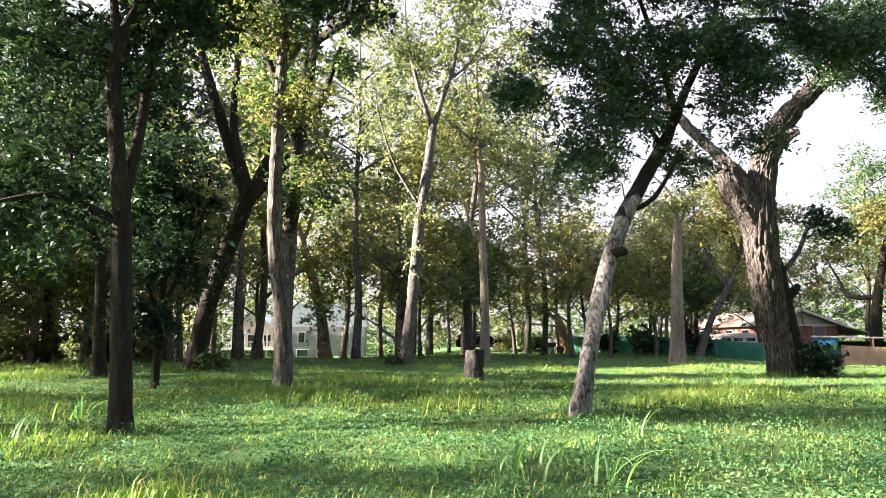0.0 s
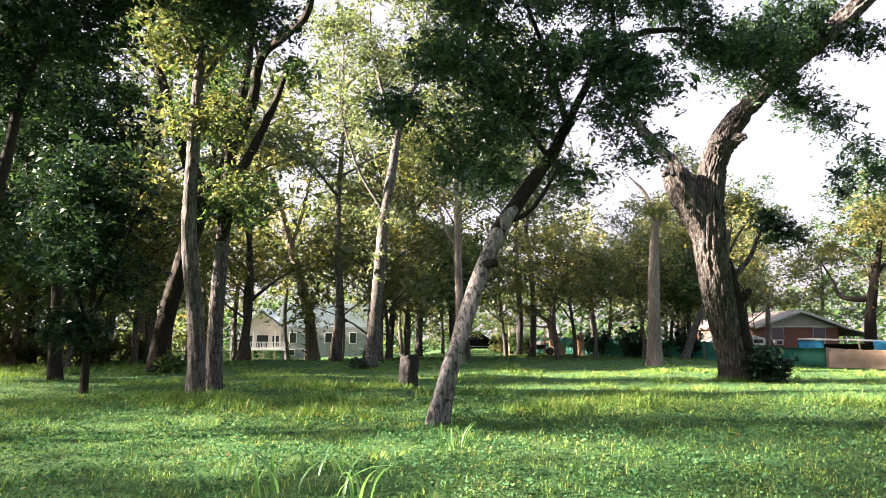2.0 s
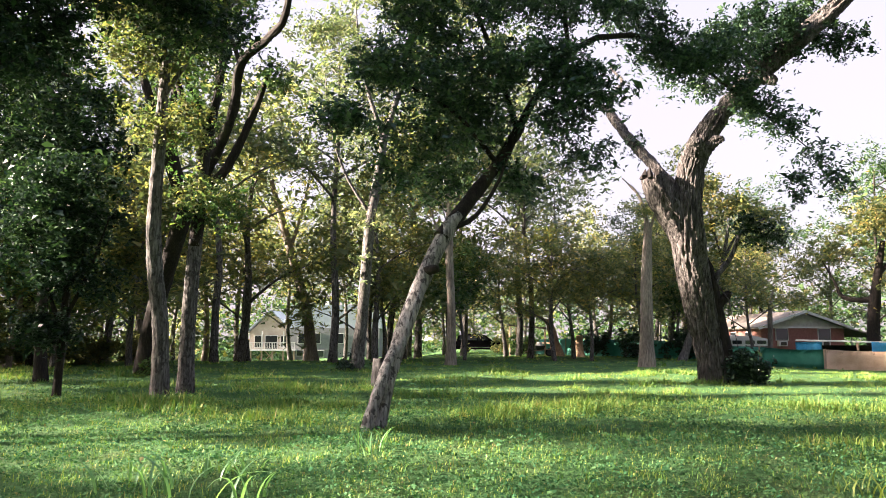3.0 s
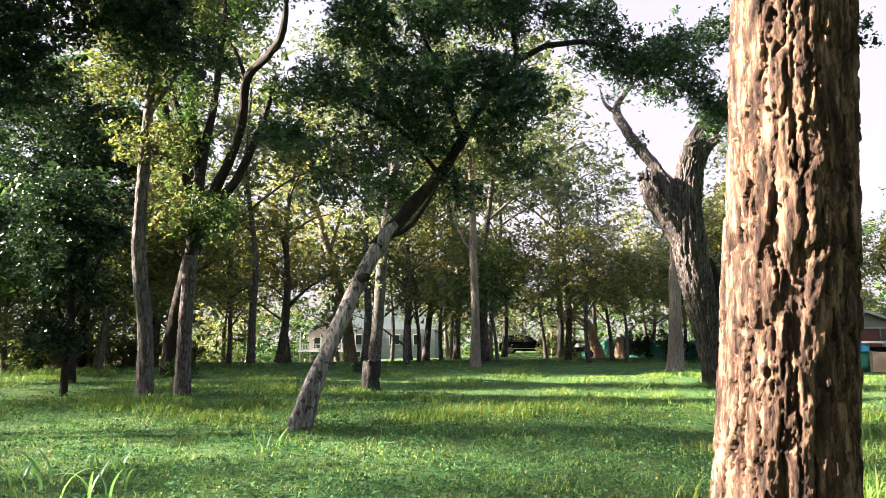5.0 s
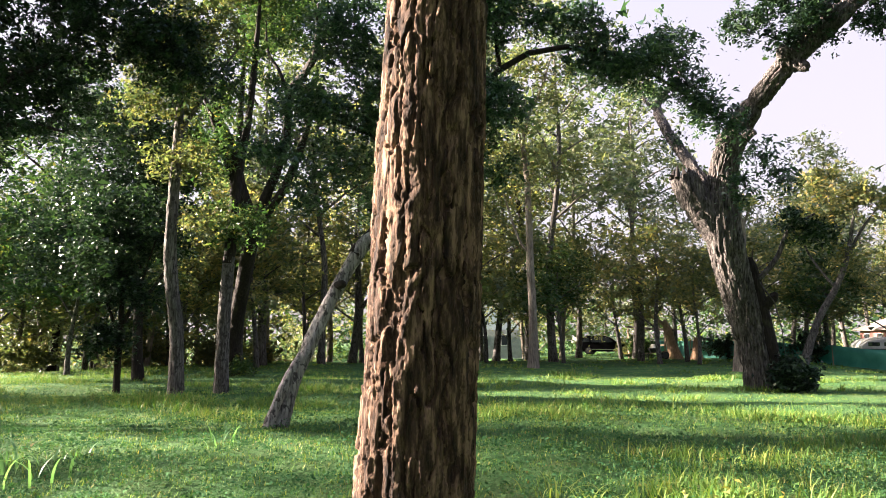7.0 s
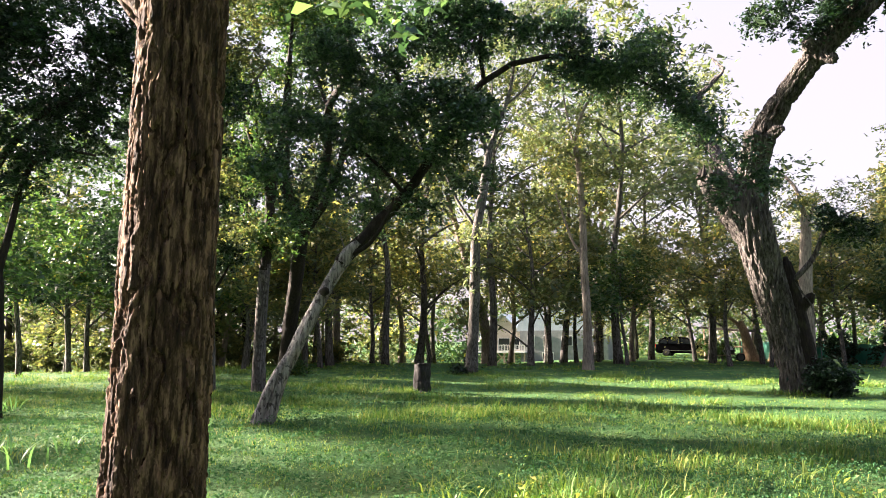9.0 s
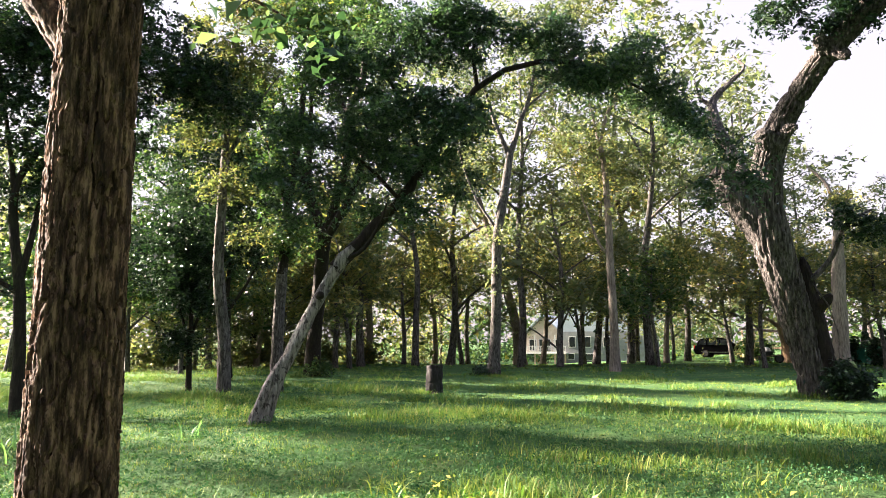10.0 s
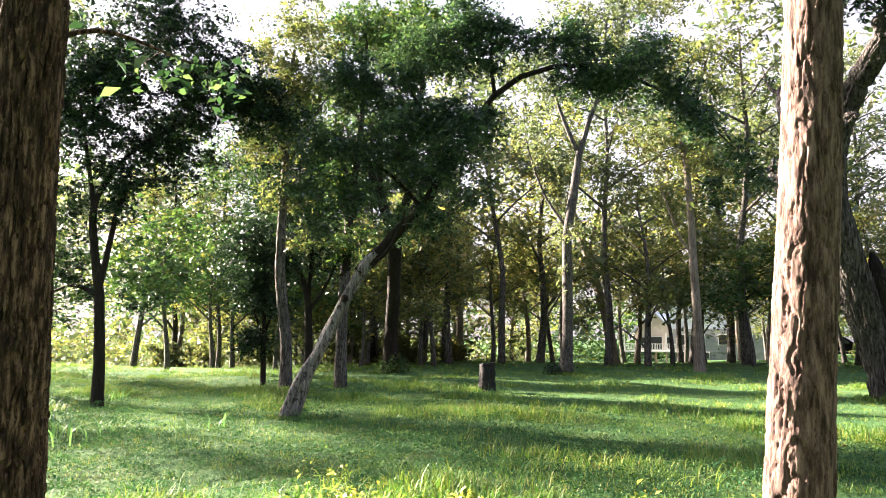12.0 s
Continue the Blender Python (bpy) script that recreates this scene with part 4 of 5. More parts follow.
tree("slender_tree", "tall pale leaning tree with a thin grey-green crown", [(-7.8, 47.8, G(-7.8, 47.8), 0.42), (-8.1, 47.8, 3.0, 0.34), (-8.9, 47.7, 6.0, 0.31), (-9.9, 47.5, 9.4, 0.25), (-10.8, 47.4, 12.5, 0.15)],
     [[(-9.4, 47.6, 7.8, 0.14), (-8.6, 47.5, 10.4, 0.10), (-8.0, 47.5, 13.6, 0.04)], [(-9.9, 47.5, 9.2, 0.14), (-11.4, 47.3, 11.0, 0.09), (-12.4, 47.2, 13.8, 0.03)]],
     [(-8.2, 47.5, 13.6, 2.0, 1.8, 1.8), (-10.9, 47.4, 14.0, 2.2, 2.0, 1.8), (-12.4, 47.2, 12.4, 1.6, 1.6, 1.4)],
     150, 30, 0.2, LEAF_GREY, BARK_PALE, 35, spray=0.7, relief=lumpy(0.15, 0.03), seg=16, rings=40, thick=0.03, gaps=0.5)
tree("woodland_tree", "grey woodland tree with one long bare pale limb", [(-17.2, 42.4, G(-17.2, 42.4), 0.30), (-17.1, 42.4, 3.0, 0.26), (-17.2, 42.3, 6.2, 0.22), (-17.4, 42.3, 9.8, 0.12)],
     [[(-17.2, 42.3, 6.0, 0.11), (-16.0, 42.1, 6.9, 0.10), (-14.8, 42.0, 7.15, 0.085), (-13.5, 42.0, 7.0, 0.06), (-12.4, 42.0, 6.4, 0.03)], [(-15.0, 42.0, 7.1, 0.05), (-14.2, 41.8, 7.7, 0.035), (-13.4, 41.7, 7.9, 0.015)], [(-17.3, 42.3, 7.6, 0.10), (-18.8, 42.3, 9.4, 0.05), (-19.4, 42.3, 10.8, 0.02)]],
     [(-17.4, 42.3, 10.4, 2.2, 2.0, 1.8), (-19.2, 42.3, 9.6, 1.8, 1.8, 1.4), (-17.6, 42.6, 7.0, 1.4, 1.4, 1.2)],
     150, 32, 0.2, LEAF_OLIVE, BARK_PALE, 36, spray=0.7, seg=14, rings=30, thick=0.03, gaps=0.46)
tree("spreading_tree", "dark tree with a long level limb behind the fence", [(30.7, 51.1, G(30.7, 51.1), 0.42), (30.8, 51.1, 3.0, 0.36), (31.1, 50.9, 5.4, 0.30), (31.6, 50.6, 8.5, 0.16)],
     [[(31.0, 51.0, 4.5, 0.22), (30.2, 51.4, 4.4, 0.18), (29.3, 52.0, 4.7, 0.15), (28.9, 52.2, 5.8, 0.09), (28.2, 52.6, 7.6, 0.04)], [(31.3, 50.8, 6.2, 0.16), (32.6, 50.4, 7.8, 0.10), (33.8, 50.0, 9.0, 0.04)]],
     [(28.6, 52.3, 7.6, 2.2, 2.0, 1.8), (31.8, 50.6, 10.0, 3.0, 2.8, 2.2), (34.0, 50.0, 8.8, 2.0, 2.0, 1.6)],
     170, 36, 0.24, LEAF_OLIVE, BARK_DARK, 33, spray=0.8, seg=16, rings=40, thick=0.03, gaps=0.45)
tree("dead_tree", "bare broken pole of a dead tree", [(25.6, 56.0, G(25.6, 56.0), 0.22), (25.7, 56.0, 2.0, 0.19), (25.8, 56.0, 4.2, 0.15), (26.1, 56.0, 5.4, 0.06)], [[(25.8, 56.0, 4.0, 0.09), (25.5, 56.0, 4.8, 0.05), (25.45, 56.0, 5.2, 0.02)]], [], 0, 0, 0.1, LEAF_OLIVE, BARK_PALE, 34, relief=lumpy(0.15, 0.05), seg=16, rings=30)


# ---- trees further off ----
def wild_tree(name, label, h, r, crown_r, crown_base, leaf_mat, bark_mat, seed, n=120, per=40, leaf=0.25, spray=0.9, lean=0.05, gaps=0.48):
    """A woodland tree at the origin with a winding stem and rising limbs."""
    rs = np.random.default_rng(seed)
    a = rs.random() * 6.28
    bend = lambda z: (math.cos(a) * lean * z + 0.15 * math.sin(z * 0.7 + a), math.sin(a) * lean * z + 0.15 * math.cos(z * 0.6 + a))
    o = bend(0)
    st = [(bend(z)[0] - o[0], bend(z)[1] - o[1], z, r * (1 - 0.82 * z / h)) for z in np.linspace(0, h * 0.93, 7)]
    limbs, blobs = [], []
    for i in range(9):
        z = crown_base + (h * 0.86 - crown_base) * (i / 8) ** 0.9
        ang = a + i * 2.4 + rs.random() * 0.5
        reach = crown_r * (1.0 - 0.55 * i / 8) * (0.7 + 0.5 * rs.random())
        x0, y0 = np.interp(z, [s[2] for s in st], [s[0] for s in st]), np.interp(z, [s[2] for s in st], [s[1] for s in st])
        e = (x0 + math.cos(ang) * reach, y0 + math.sin(ang) * reach, z + reach * 0.55)
        limbs.append([(x0, y0, z, r * 0.42 * (1 - 0.5 * i / 8)), (x0 + math.cos(ang) * reach * 0.5, y0 + math.sin(ang) * reach * 0.5, z + reach * 0.36, r * 0.26), (*e, r * 0.08)])
        w = crown_r * (0.34 + 0.26 * rs.random())
        blobs.append((*e, w, w, w * 0.72))
    blobs.append((st[-1][0], st[-1][1], h, crown_r * 0.5, crown_r * 0.5, crown_r * 0.45))
    blobs.append((st[4][0], st[4][1], (crown_base + h) / 2, crown_r * 0.5, crown_r * 0.5, (h - crown_base) * 0.3))
    return tree(name, label, st, limbs, blobs, n, per, leaf, leaf_mat, bark_mat, seed, spray=spray, seg=9, rings=18, flare=0.3, thick=0.035, gaps=gaps, twigs=3, far=True)


# paler leaf colours on most far kinds stand in for airlight
KINDS = [
    ("woodland_tree", "broad olive-green woodland tree with dense leaves", 9.0, 0.16, 3.4, 2.4, LEAF_OLIVE, BARK_GREY, 41, 150, 32),
    ("woodland_tree", "dark green bushy tree with low branches", 7.5, 0.14, 3.2, 2.2, LEAF_GREEN, BARK_GREY, 42, 150, 34),
    ("woodland_tree", "olive woodland tree with a loose crown", 11.0, 0.17, 3.3, 2.2, LEAF_OLIVE, BARK_GREY, 43, 150, 30),
    ("woodland_tree", "tall thin grey-green tree with a sparse crown", 16.0, 0.19, 3.6, 6.5, LEAF_GREY, BARK_GREY, 44, 130, 28),
    ("woodland_tree", "sunlit yellow-green woodland tree", 9.5, 0.18, 3.2, 0.9, LEAF_YELLOW, BARK_GREY, 45, 150, 30),
    ("woodland_tree", "tall olive tree with a high crown", 14.0, 0.22, 4.2, 3.0, LEAF_OLIVE, BARK_GREY, 46, 190, 30),
    ("woodland_tree", "tall full tree leafy from low down", 18.0, 0.23, 5.0, 3.0, LEAF_GREEN, BARK_DARK, 47, 260, 30),
    ("woodland_tree", "spreading understory tree with mottled olive leaves", 8.5, 0.18, 4.3, 2.9, LEAF_OLIVE, BARK_GREY, 48, 230, 30, 0.21, 0.75),
    ("woodland_tree", "broad gold-tinged understory tree", 9.0, 0.22, 4.5, 3.0, LEAF_OLIVE, BARK_PALE, 49, 230, 30, 0.21, 0.75),
]
# kind, x, y, size, turn
FAR = [
    (2, -1.5, 48, 0.9, 80), (1, 2.6, 44, 0.9, 200), (0, 8.3, 46, 1.0, 150), (0, 10.5, 45.5, 0.8, 300), 
    (0, 14.5, 49, 0.95, 260), (1, 17.5, 52, 0.9, 30), (3, 2.2, 56, 1.3, 60), (3, -2.5, 60, 1.35, 10), (3, 7.0, 50, 1.2, 80), (3, -4.5, 52, 1.1, 190), (3, 9.5, 60, 1.0, 320),
    (2, -14, 42, 1.0, 220), (5, -17, 38, 1.0, 15), (0, -20, 44, 1.1, 130), (4, -19, 29.5, 0.8, 75), (4, -24, 34, 0.95, 170), (2, -27, 29, 1.0, 250),
    (4, -31, 36, 1.1, 20), (0, -15.5, 31, 0.95, 95), (2, -27, 42, 1.1, 45), (5, -34, 27, 1.05, 120),
    (4, -36, 44, 1.0, 290), (0, -25, 52, 1.1, 10), (5, -12.7, 61, 1.0, 200), (2, -22, 62, 1.0, 300), (3, -9, 66, 1.1, 90), (2, 0.5, 60, 0.9, 160),
    (4, 8.0, 74, 1.0, 250), (4, 3.0, 78, 1.0, 30), (4, -3.5, 72, 1.0, 100), (5, 15, 70, 1.0, 210), (5, 24, 84, 1.15, 60), (2, 33, 86, 1.3, 140),
    (4, 42, 80, 1.3, 10), (2, 45, 68, 1.25, 190), (5, 38, 56, 0.9, 280), (4, 50, 60, 1.2, 330), (3, 22, 66, 0.95, 75),
    (2, 20, 58, 0.85, 15), (3, -15, 54, 1.1, 260), (3, -30, 56, 1.15, 345), (5, -40, 34, 1.1, 70), (3, 27, 76, 1.1, 35), (0, -45, 50, 1.3, 95),
    (2, -13, 33, 0.95, 20), (6, 40, 68, 1.05, 20), (6, 36, 84, 1.1, 140), (6, 47, 74, 1.1, 230), (6, 53, 62, 1.0, 330), (6, 43, 55, 0.8, 90), (1, -19, 20.5, 1.0, 260), (6, -24, 38, 1.1, 80), (4, -2.5, 41, 1.2, 310), (6, -34, 30, 1.0, 10),
    (5, 36, 48, 1.0, 200), (5, 45, 54, 1.1, 100), (5, 30, 74, 1.0, 10), (5, 18, 60, 0.95, 70), 
    (4, -28, 39, 0.9, 10), (4, -33, 41, 1.0, 70), (4, -20, 36.5, 0.8, 210), (4, -39, 37, 1.0, 150), (4, -26, 46, 1.0, 20), (4, -46, 40, 1.1, 300), 
    (2, 22, 71, 1.2, 310), (5, 33, 81, 1.15, 40), (5, 26, 79, 1.2, 190), (6, 43, 62, 0.8, 75), 
    (0, -14, 29, 0.8, 15), (1, -17.5, 26, 0.95, 100), (1, -21, 24.5, 1.0, 220), (0, -12, 33, 0.95, 290), (1, -24, 28, 1.2, 170),
    (3, 6.5, 56, 1.4, 25), (3, 15.5, 54, 0.75, 100), (3, 19.5, 55, 1.0, 215),
    # added beyond the view's western edge, only to shade the nearer grass
    (3, -10, 9.0, 0.9, 40), (6, -21, 13, 0.52, 300),
    (3, 1.7, 46, 1.5, 290), (5, -11.5, 44, 1.3, 15), (3, -14, 37, 1.35, 240), (3, -1, 52, 1.5, 130),
    (2, -22, 15, 0.9, 310),
    (6, -27, 34.5, 1.1, 15), (6, -20, 36.5, 1.0, 250), (6, -37, 35.5, 1.1, 160),
    (3, -5, 41, 1.35, 50), (3, -11.0, 38.5, 1.25, 170), (5, -3, 50, 1.2, 70),
    (7, -11.5, 46, 1.0, 30), (8, -7, 50, 1.0, 200), (7, -2.5, 45, 0.85, 110), (8, 1.5, 52, 1.0, 280), (7, 5.5, 55, 0.95, 50), (8, -16, 50, 1.1, 140), (7, -20, 54, 1.1, 320), (7, 10, 50, 0.9, 75),
    (8, 13.5, 57, 0.9, 190), (7, 18, 55, 0.9, 260), (8, -24, 45, 1.05, 10), (7, -29, 36, 1.0, 85), (8, -19, 33, 0.9, 230), (7, -34, 46, 1.1, 150), (8, -3, 62, 1.0, 350), (7, 23, 52, 0.8, 20), (8, 21, 62, 0.9, 300),
]
protos = []
for k, spec in enumerate(KINDS):
    proto = wild_tree(*spec)
    protos.append(proto)
    first = True
    for kind, x, y, s, turn in FAR:
        if kind != k:
            continue
        m = pose(x, y, G(x, y, -0.05), 0, 0, turn) @ Matrix.Diagonal((s, s, s * (0.94 + 0.03 * (turn % 5)), 1))
        if first:
            proto.matrix_world = m
            first = False
        else:
            c = copy_thing(proto, pose(0, 0, 0))
            c.matrix_world = m
        tagged(proto, group="woodland trees")

# trees added out of view: their crowns shade the grass and block sky
for i, (x, y, s, turn) in enumerate([(-14, 5.2, 0.44, 40), (-15, 8.8, 0.84, 130), (-14.6, 12.2, 0.42, 260), (-6.5, -3.4, 0.55, 15), (-13, -3.5, 0.7, 160), (4, -5.2, 0.5, 75), (23, -7, 0.9, 10), (26, 1.5, 0.9, 200), (24, 9.5, 0.85, 330), (17, -3.5, 0.85, 35), (19.5, 3.0, 0.8, 250), (2.5, -7, 0.8, 330), (-9, -12, 0.8, 100), (-2, -10, 1.0, 10), (5, -9, 1.05, 200), (12, -9.5, 1.05, 90), (23, -2, 1.1, 150), (25, 6, 1.0, 60), (27, 13, 0.95, 20), (30, 20, 0.9, 130)]):
    c = copy_thing(protos[6], pose(0, 0, 0))
    c.matrix_world = pose(x, y, G(x, y, -1.0 * s), 0, 0, turn) @ Matrix.Diagonal((s, s, s, 1))


def far_woods():
    """The wood behind everything: heaps of leaves on a broad belt."""
    rs = np.random.default_rng(5)
    n = 5600
    ang = rs.uniform(radians(-62), radians(88), n)
    d = rs.uniform(124, 170, n)
    x, y = 4 - np.sin(ang) * d, np.cos(ang) * d
    top = 7 + 9 * sstep(0.35, 0.8, ang) + 11 * vnoise(np.stack([ang * 9, ang * 0, ang * 0 + 3], -1)) + 3 * rs.random(n)
    z = ground_z(x, y) + top * rs.random(n) ** 1.6
    return leaf_mass(np.stack([x, y, z], -1), 15, 2.6, 0.8, 6)


tagged(link("far_woods", leaf_tris("far_woods", far_woods()), LEAF_GREEN), "distant wood of olive green trees", "woods", kind="stuff")


def sunny_thicket():
    """Sunlit undergrowth along the western edge."""
    rs = np.random.default_rng(15)
    n = 1900
    ang = rs.uniform(radians(24), radians(84), n)
    d = rs.uniform(50, 82, n)
    x, y = 6 - np.sin(ang) * d, np.cos(ang) * d
    top = 1.0 + 5.0 * vnoise(np.stack([ang * 14, d * 0.1, ang * 0 + 3], -1))
    z = ground_z(x, y) + top * rs.random(n) ** 1.4
    return leaf_mass(np.stack([x, y, z], -1), 15, 1.1, 0.36, 16)


tagged(link("thicket", leaf_tris("thicket", sunny_thicket()), LEAF_YELLOW), "sunlit yellow-green thicket at the wood's edge", "undergrowth", kind="stuff")

# ---- buildings and things beyond the grass ----
SIDING = surface("cream_siding", (0.36, 0.30, 0.24), (0.46, 0.40, 0.33), 1.5, 0.7, 0.1)
SIDING_GREY = surface("pale_grey_siding", (0.13, 0.135, 0.135), (0.20, 0.205, 0.205), 1.5, 0.7, 0.1)
ROOF_BLUE = surface("pale_metal_roof", (0.26, 0.30, 0.34), (0.34, 0.38, 0.42), 1.0, 0.45, 0.1)
ROOF_TAN = surface("tan_shingles", (0.22, 0.175, 0.15), (0.32, 0.265, 0.23), 4.0, 0.9, 0.4)
WHITE = surface("white_paint", (0.46, 0.44, 0.42), (0.58, 0.57, 0.55), 2.0, 0.5, 0.1)
BRICK = surface("red_brick", (0.15, 0.062, 0.050), (0.22, 0.095, 0.075), 6.0, 0.9, 0.3)
GABLE = surface("grey_boards", (0.30, 0.29, 0.27), (0.40, 0.39, 0.36), 3.0, 0.8, 0.2)
TIMBER = surface("weathered_timber", (0.22, 0.15, 0.10), (0.34, 0.25, 0.17), 3.0, 0.85, 0.3)
DARK_WOOD = surface("dark_boards", (0.035, 0.028, 0.022), (0.07, 0.058, 0.045), 3.0, 0.9, 0.2)
GREEN_SCREEN = surface("green_screen_cloth", (0.02, 0.17, 0.12), (0.09, 0.34, 0.24), 0.8, 0.6, 0.2)
BLUE_TARP = surface("blue_tarp", (0.03, 0.27, 0.52), (0.09, 0.42, 0.66), 1.2, 0.4, 0.3, dist=0.03)
ORANGE_BOARD = surface("orange_plywood", (0.42, 0.29, 0.18), (0.58, 0.44, 0.31), 1.5, 0.8, 0.2)
BLACK_PAINT = surface("black_car_paint", (0.0018, 0.0018, 0.0022), (0.0030, 0.0030, 0.0036), 2.0, 0.18, 0.0)
BLACK_PAINT.node_tree.nodes["Principled BSDF"].inputs["Specular IOR Level"].default_value = 0.04
RUBBER = surface("rubber", (0.005, 0.005, 0.005), (0.009, 0.009, 0.009), 8.0, 0.8, 0.1)
CHROME = surface("bright_metal", (0.55, 0.55, 0.56), (0.66, 0.66, 0.66), 4.0, 0.25, 0.0, metal=1.0)
RIM = surface("dull_alloy", (0.02, 0.02, 0.022), (0.04, 0.04, 0.043), 4.0, 0.5, 0.0)
GLASS_DARK, nt, b = node_mat("dark_glass")
b.inputs["Base Color"].default_value, b.inputs["Roughness"].default_value = (0.012, 0.015, 0.018, 1), 0.04
RED_LENS = surface("red_lens", (0.30, 0.01, 0.01), (0.40, 0.02, 0.02), 6.0, 0.2, 0.0)


def white_house():
    """A long pale house on piers with a railed deck under a gabled porch."""
    gx, gy = -22.0, 108.0
    h = empty("white_house", gx, gy, gz(gx, gy), "long pale wooden house with a railed deck on posts", "house", 4)
    part("foundation", box(13.5, 8.8, 1.4, (3.4, 4.5, 0.6)), SIDING_GREY, h)
    part("wall", box(13.6, 9.0, 3.4, (3.4, 4.5, 3.0)), SIDING_GREY, h)
    part("porch_wall", prism([(-10.0, 1.3), (-3.4, 1.3), (-3.4, 4.1), (-6.7, 7.2), (-10.0, 4.1)], 2.2, 9.0), SIDING, h, "cream gabled wall")
    part("roof", prism([(-4.0, 4.6), (10.6, 4.6), (10.0, 8.2), (-3.4, 8.2)], 0.2, 9.6, 0.05), ROOF_BLUE, h, "pale blue-grey metal roof")
    for sgn in (-1, 1):
        part("porch_roof", box(4.9, 8.2, 0.16, (-6.7 + sgn * 1.85, 5.2, 5.75), 0.03, (0, sgn * 43, 0)), ROOF_BLUE, h)
    d = part("deck", box(8.6, 3.4, 0.25, (-6.6, 0.6, 1.35), 0.02), WHITE, h)
    for i in range(6):
        part("pier", box(0.22, 0.22, 1.8, (-10.6 + i * 1.62, -0.9, 0.45)), TIMBER, h)
        part("porch_post", box(0.16, 0.16, 2.7, (-10.6 + i * 1.62, -0.9, 2.8)) if i in (0, 2, 4) else box(0.12, 0.12, 1.1, (-10.6 + i * 1.62, -0.9, 1.98)), WHITE, h)
    part("handrail", box(8.5, 0.12, 0.10, (-6.6, -0.95, 2.45)), WHITE, d)
    part("lower_rail", box(8.5, 0.08, 0.08, (-6.6, -0.95, 1.65)), WHITE, d)
    for i in range(34):
        part("baluster", box(0.06, 0.06, 0.8, (-10.7 + i * 0.25, -0.95, 2.05)), WHITE, d)
    part("brace", box(0.14, 0.14, 2.2, (-6.2, -0.8, 0.5), 0, (0, 45, 0)), TIMBER, h)
    part("brace", box(0.14, 0.14, 2.2, (-6.2, -0.7, 0.5), 0, (0, -45, 0)), TIMBER, h)
    for x, z, w, hh in ((-8.6, 2.6, 1.1, 1.7), (-6.6, 2.5, 1.8, 2.0), (-4.6, 2.6, 1.0, 1.7)):
        w1 = part("window", box(w + 0.2, 0.12, hh + 0.2, (x, 2.16, z)), WHITE, h)
        part("pane", box(w, 0.06, hh, (x, 2.08, z)), GLASS_DARK, w1)
    for x, z, w, hh in ((-1.6, 3.1, 0.9, 1.5), (0.8, 3.1, 0.9, 1.5), (4.0, 3.1, 1.5, 1.4), (7.4, 3.1, 0.9, 1.5), (-1.8, 0.9, 0.9, 0.8), (1.0, 0.8, 1.6, 0.9)):
        w1 = part("window", box(w + 0.2, 0.12, hh + 0.2, (x, -0.02, z)), WHITE, h)
        part("pane", box(w, 0.06, hh, (x, -0.10, z)), GLASS_DARK, w1)


white_house()


def brick_house():
    gx, gy = 31.6, 64.0
    h = empty("brick_house", gx, gy, gz(gx, gy) - 0.1, "low red brick house with a grey gable and tan roof", "house", 6)
    part("wall", box(7.4, 13.0, 2.5, (0, 6.5, 1.2)), BRICK, h)
    part("gable", prism([(-3.75, 2.42), (3.75, 2.42), (0, 3.72)], -0.03, 12.9), GABLE, h, "grey boarded gable")
    for sgn in (-1, 1):
        r = part("roof", box(4.5, 14.2, 0.14, (sgn * 2.1, 6.5, 3.12), 0.02, (0, sgn * 19.1, 0)), ROOF_TAN, h)
        part("fascia", box(4.5, 0.10, 0.22, (sgn * 2.1, -0.66, 3.08), 0, (0, sgn * 19.1, 0)), WHITE, r)
    part("carport_roof", box(3.4, 8.0, 0.12, (5.2, 3.5, 2.05), 0.02, (0, 13, 0)), ROOF_TAN, h)
    for y in (0.0, 3.5, 7.0):
        part("carport_post", box(0.12, 0.12, 2.0, (6.6, y, 0.8)), WHITE, h)
    for x, w in ((-1.9, 1.0), (1.9, 1.0)):
        f = part("window", box(w + 0.16, 0.10, 1.1, (x, -0.04, 1.85)), GABLE, h)
        part("pane", box(w, 0.06, 0.95, (x, -0.09, 1.85)), GLASS_DARK, f)
        a = part("air_conditioner", box(0.75, 0.45, 0.45, (x - 0.1, -0.25, 1.05), 0.03), WHITE, h)
        part("grille", box(0.5, 0.03, 0.30, (x - 0.1, -0.49, 1.05)), DARK_WOOD, a)
    part("fascia_board", box(7.5, 0.08, 0.14, (0, -0.08, 2.45)), WHITE, h)
    for i in range(4):
        f = part("side_window", box(0.10, 1.2, 1.0, (-3.72, 2.2 + i * 3.0, 1.6)), WHITE, h)
        part("pane", box(0.06, 1.05, 0.85, (-3.78, 2.2 + i * 3.0, 1.6)), GLASS_DARK, f)


brick_house()


def camper():
    """A small white trailer with a rounded roof."""
    x, y = 24.9, 61.0
    h = empty("camper_trailer", x, y, gz(x, y), "small white camper trailer with a domed roof", "trailer", 8)
    prof = [(-2.6, 0.4), (2.6, 0.4), (2.65, 0.85), (2.3, 1.3), (1.2, 1.55), (-0.6, 1.6), (-2.0, 1.42), (-2.6, 1.0)]
    part("body", prism(prof, -1.0, 1.0, 0.12), WHITE, h, smooth=False)
    for cx in (-1.6, -0.5, 0.6, 1.6):
        part("window", box(0.8, 0.05, 0.28, (cx, -1.02, 1.05), 0.02), GLASS_DARK, h)
    for cx in (-0.9, 0.9):
        part("wheel", cyl(0.33, 0.2, (cx, -0.95, 0.33), (90, 0, 0), 20, bevel=0.03), RUBBER, h)
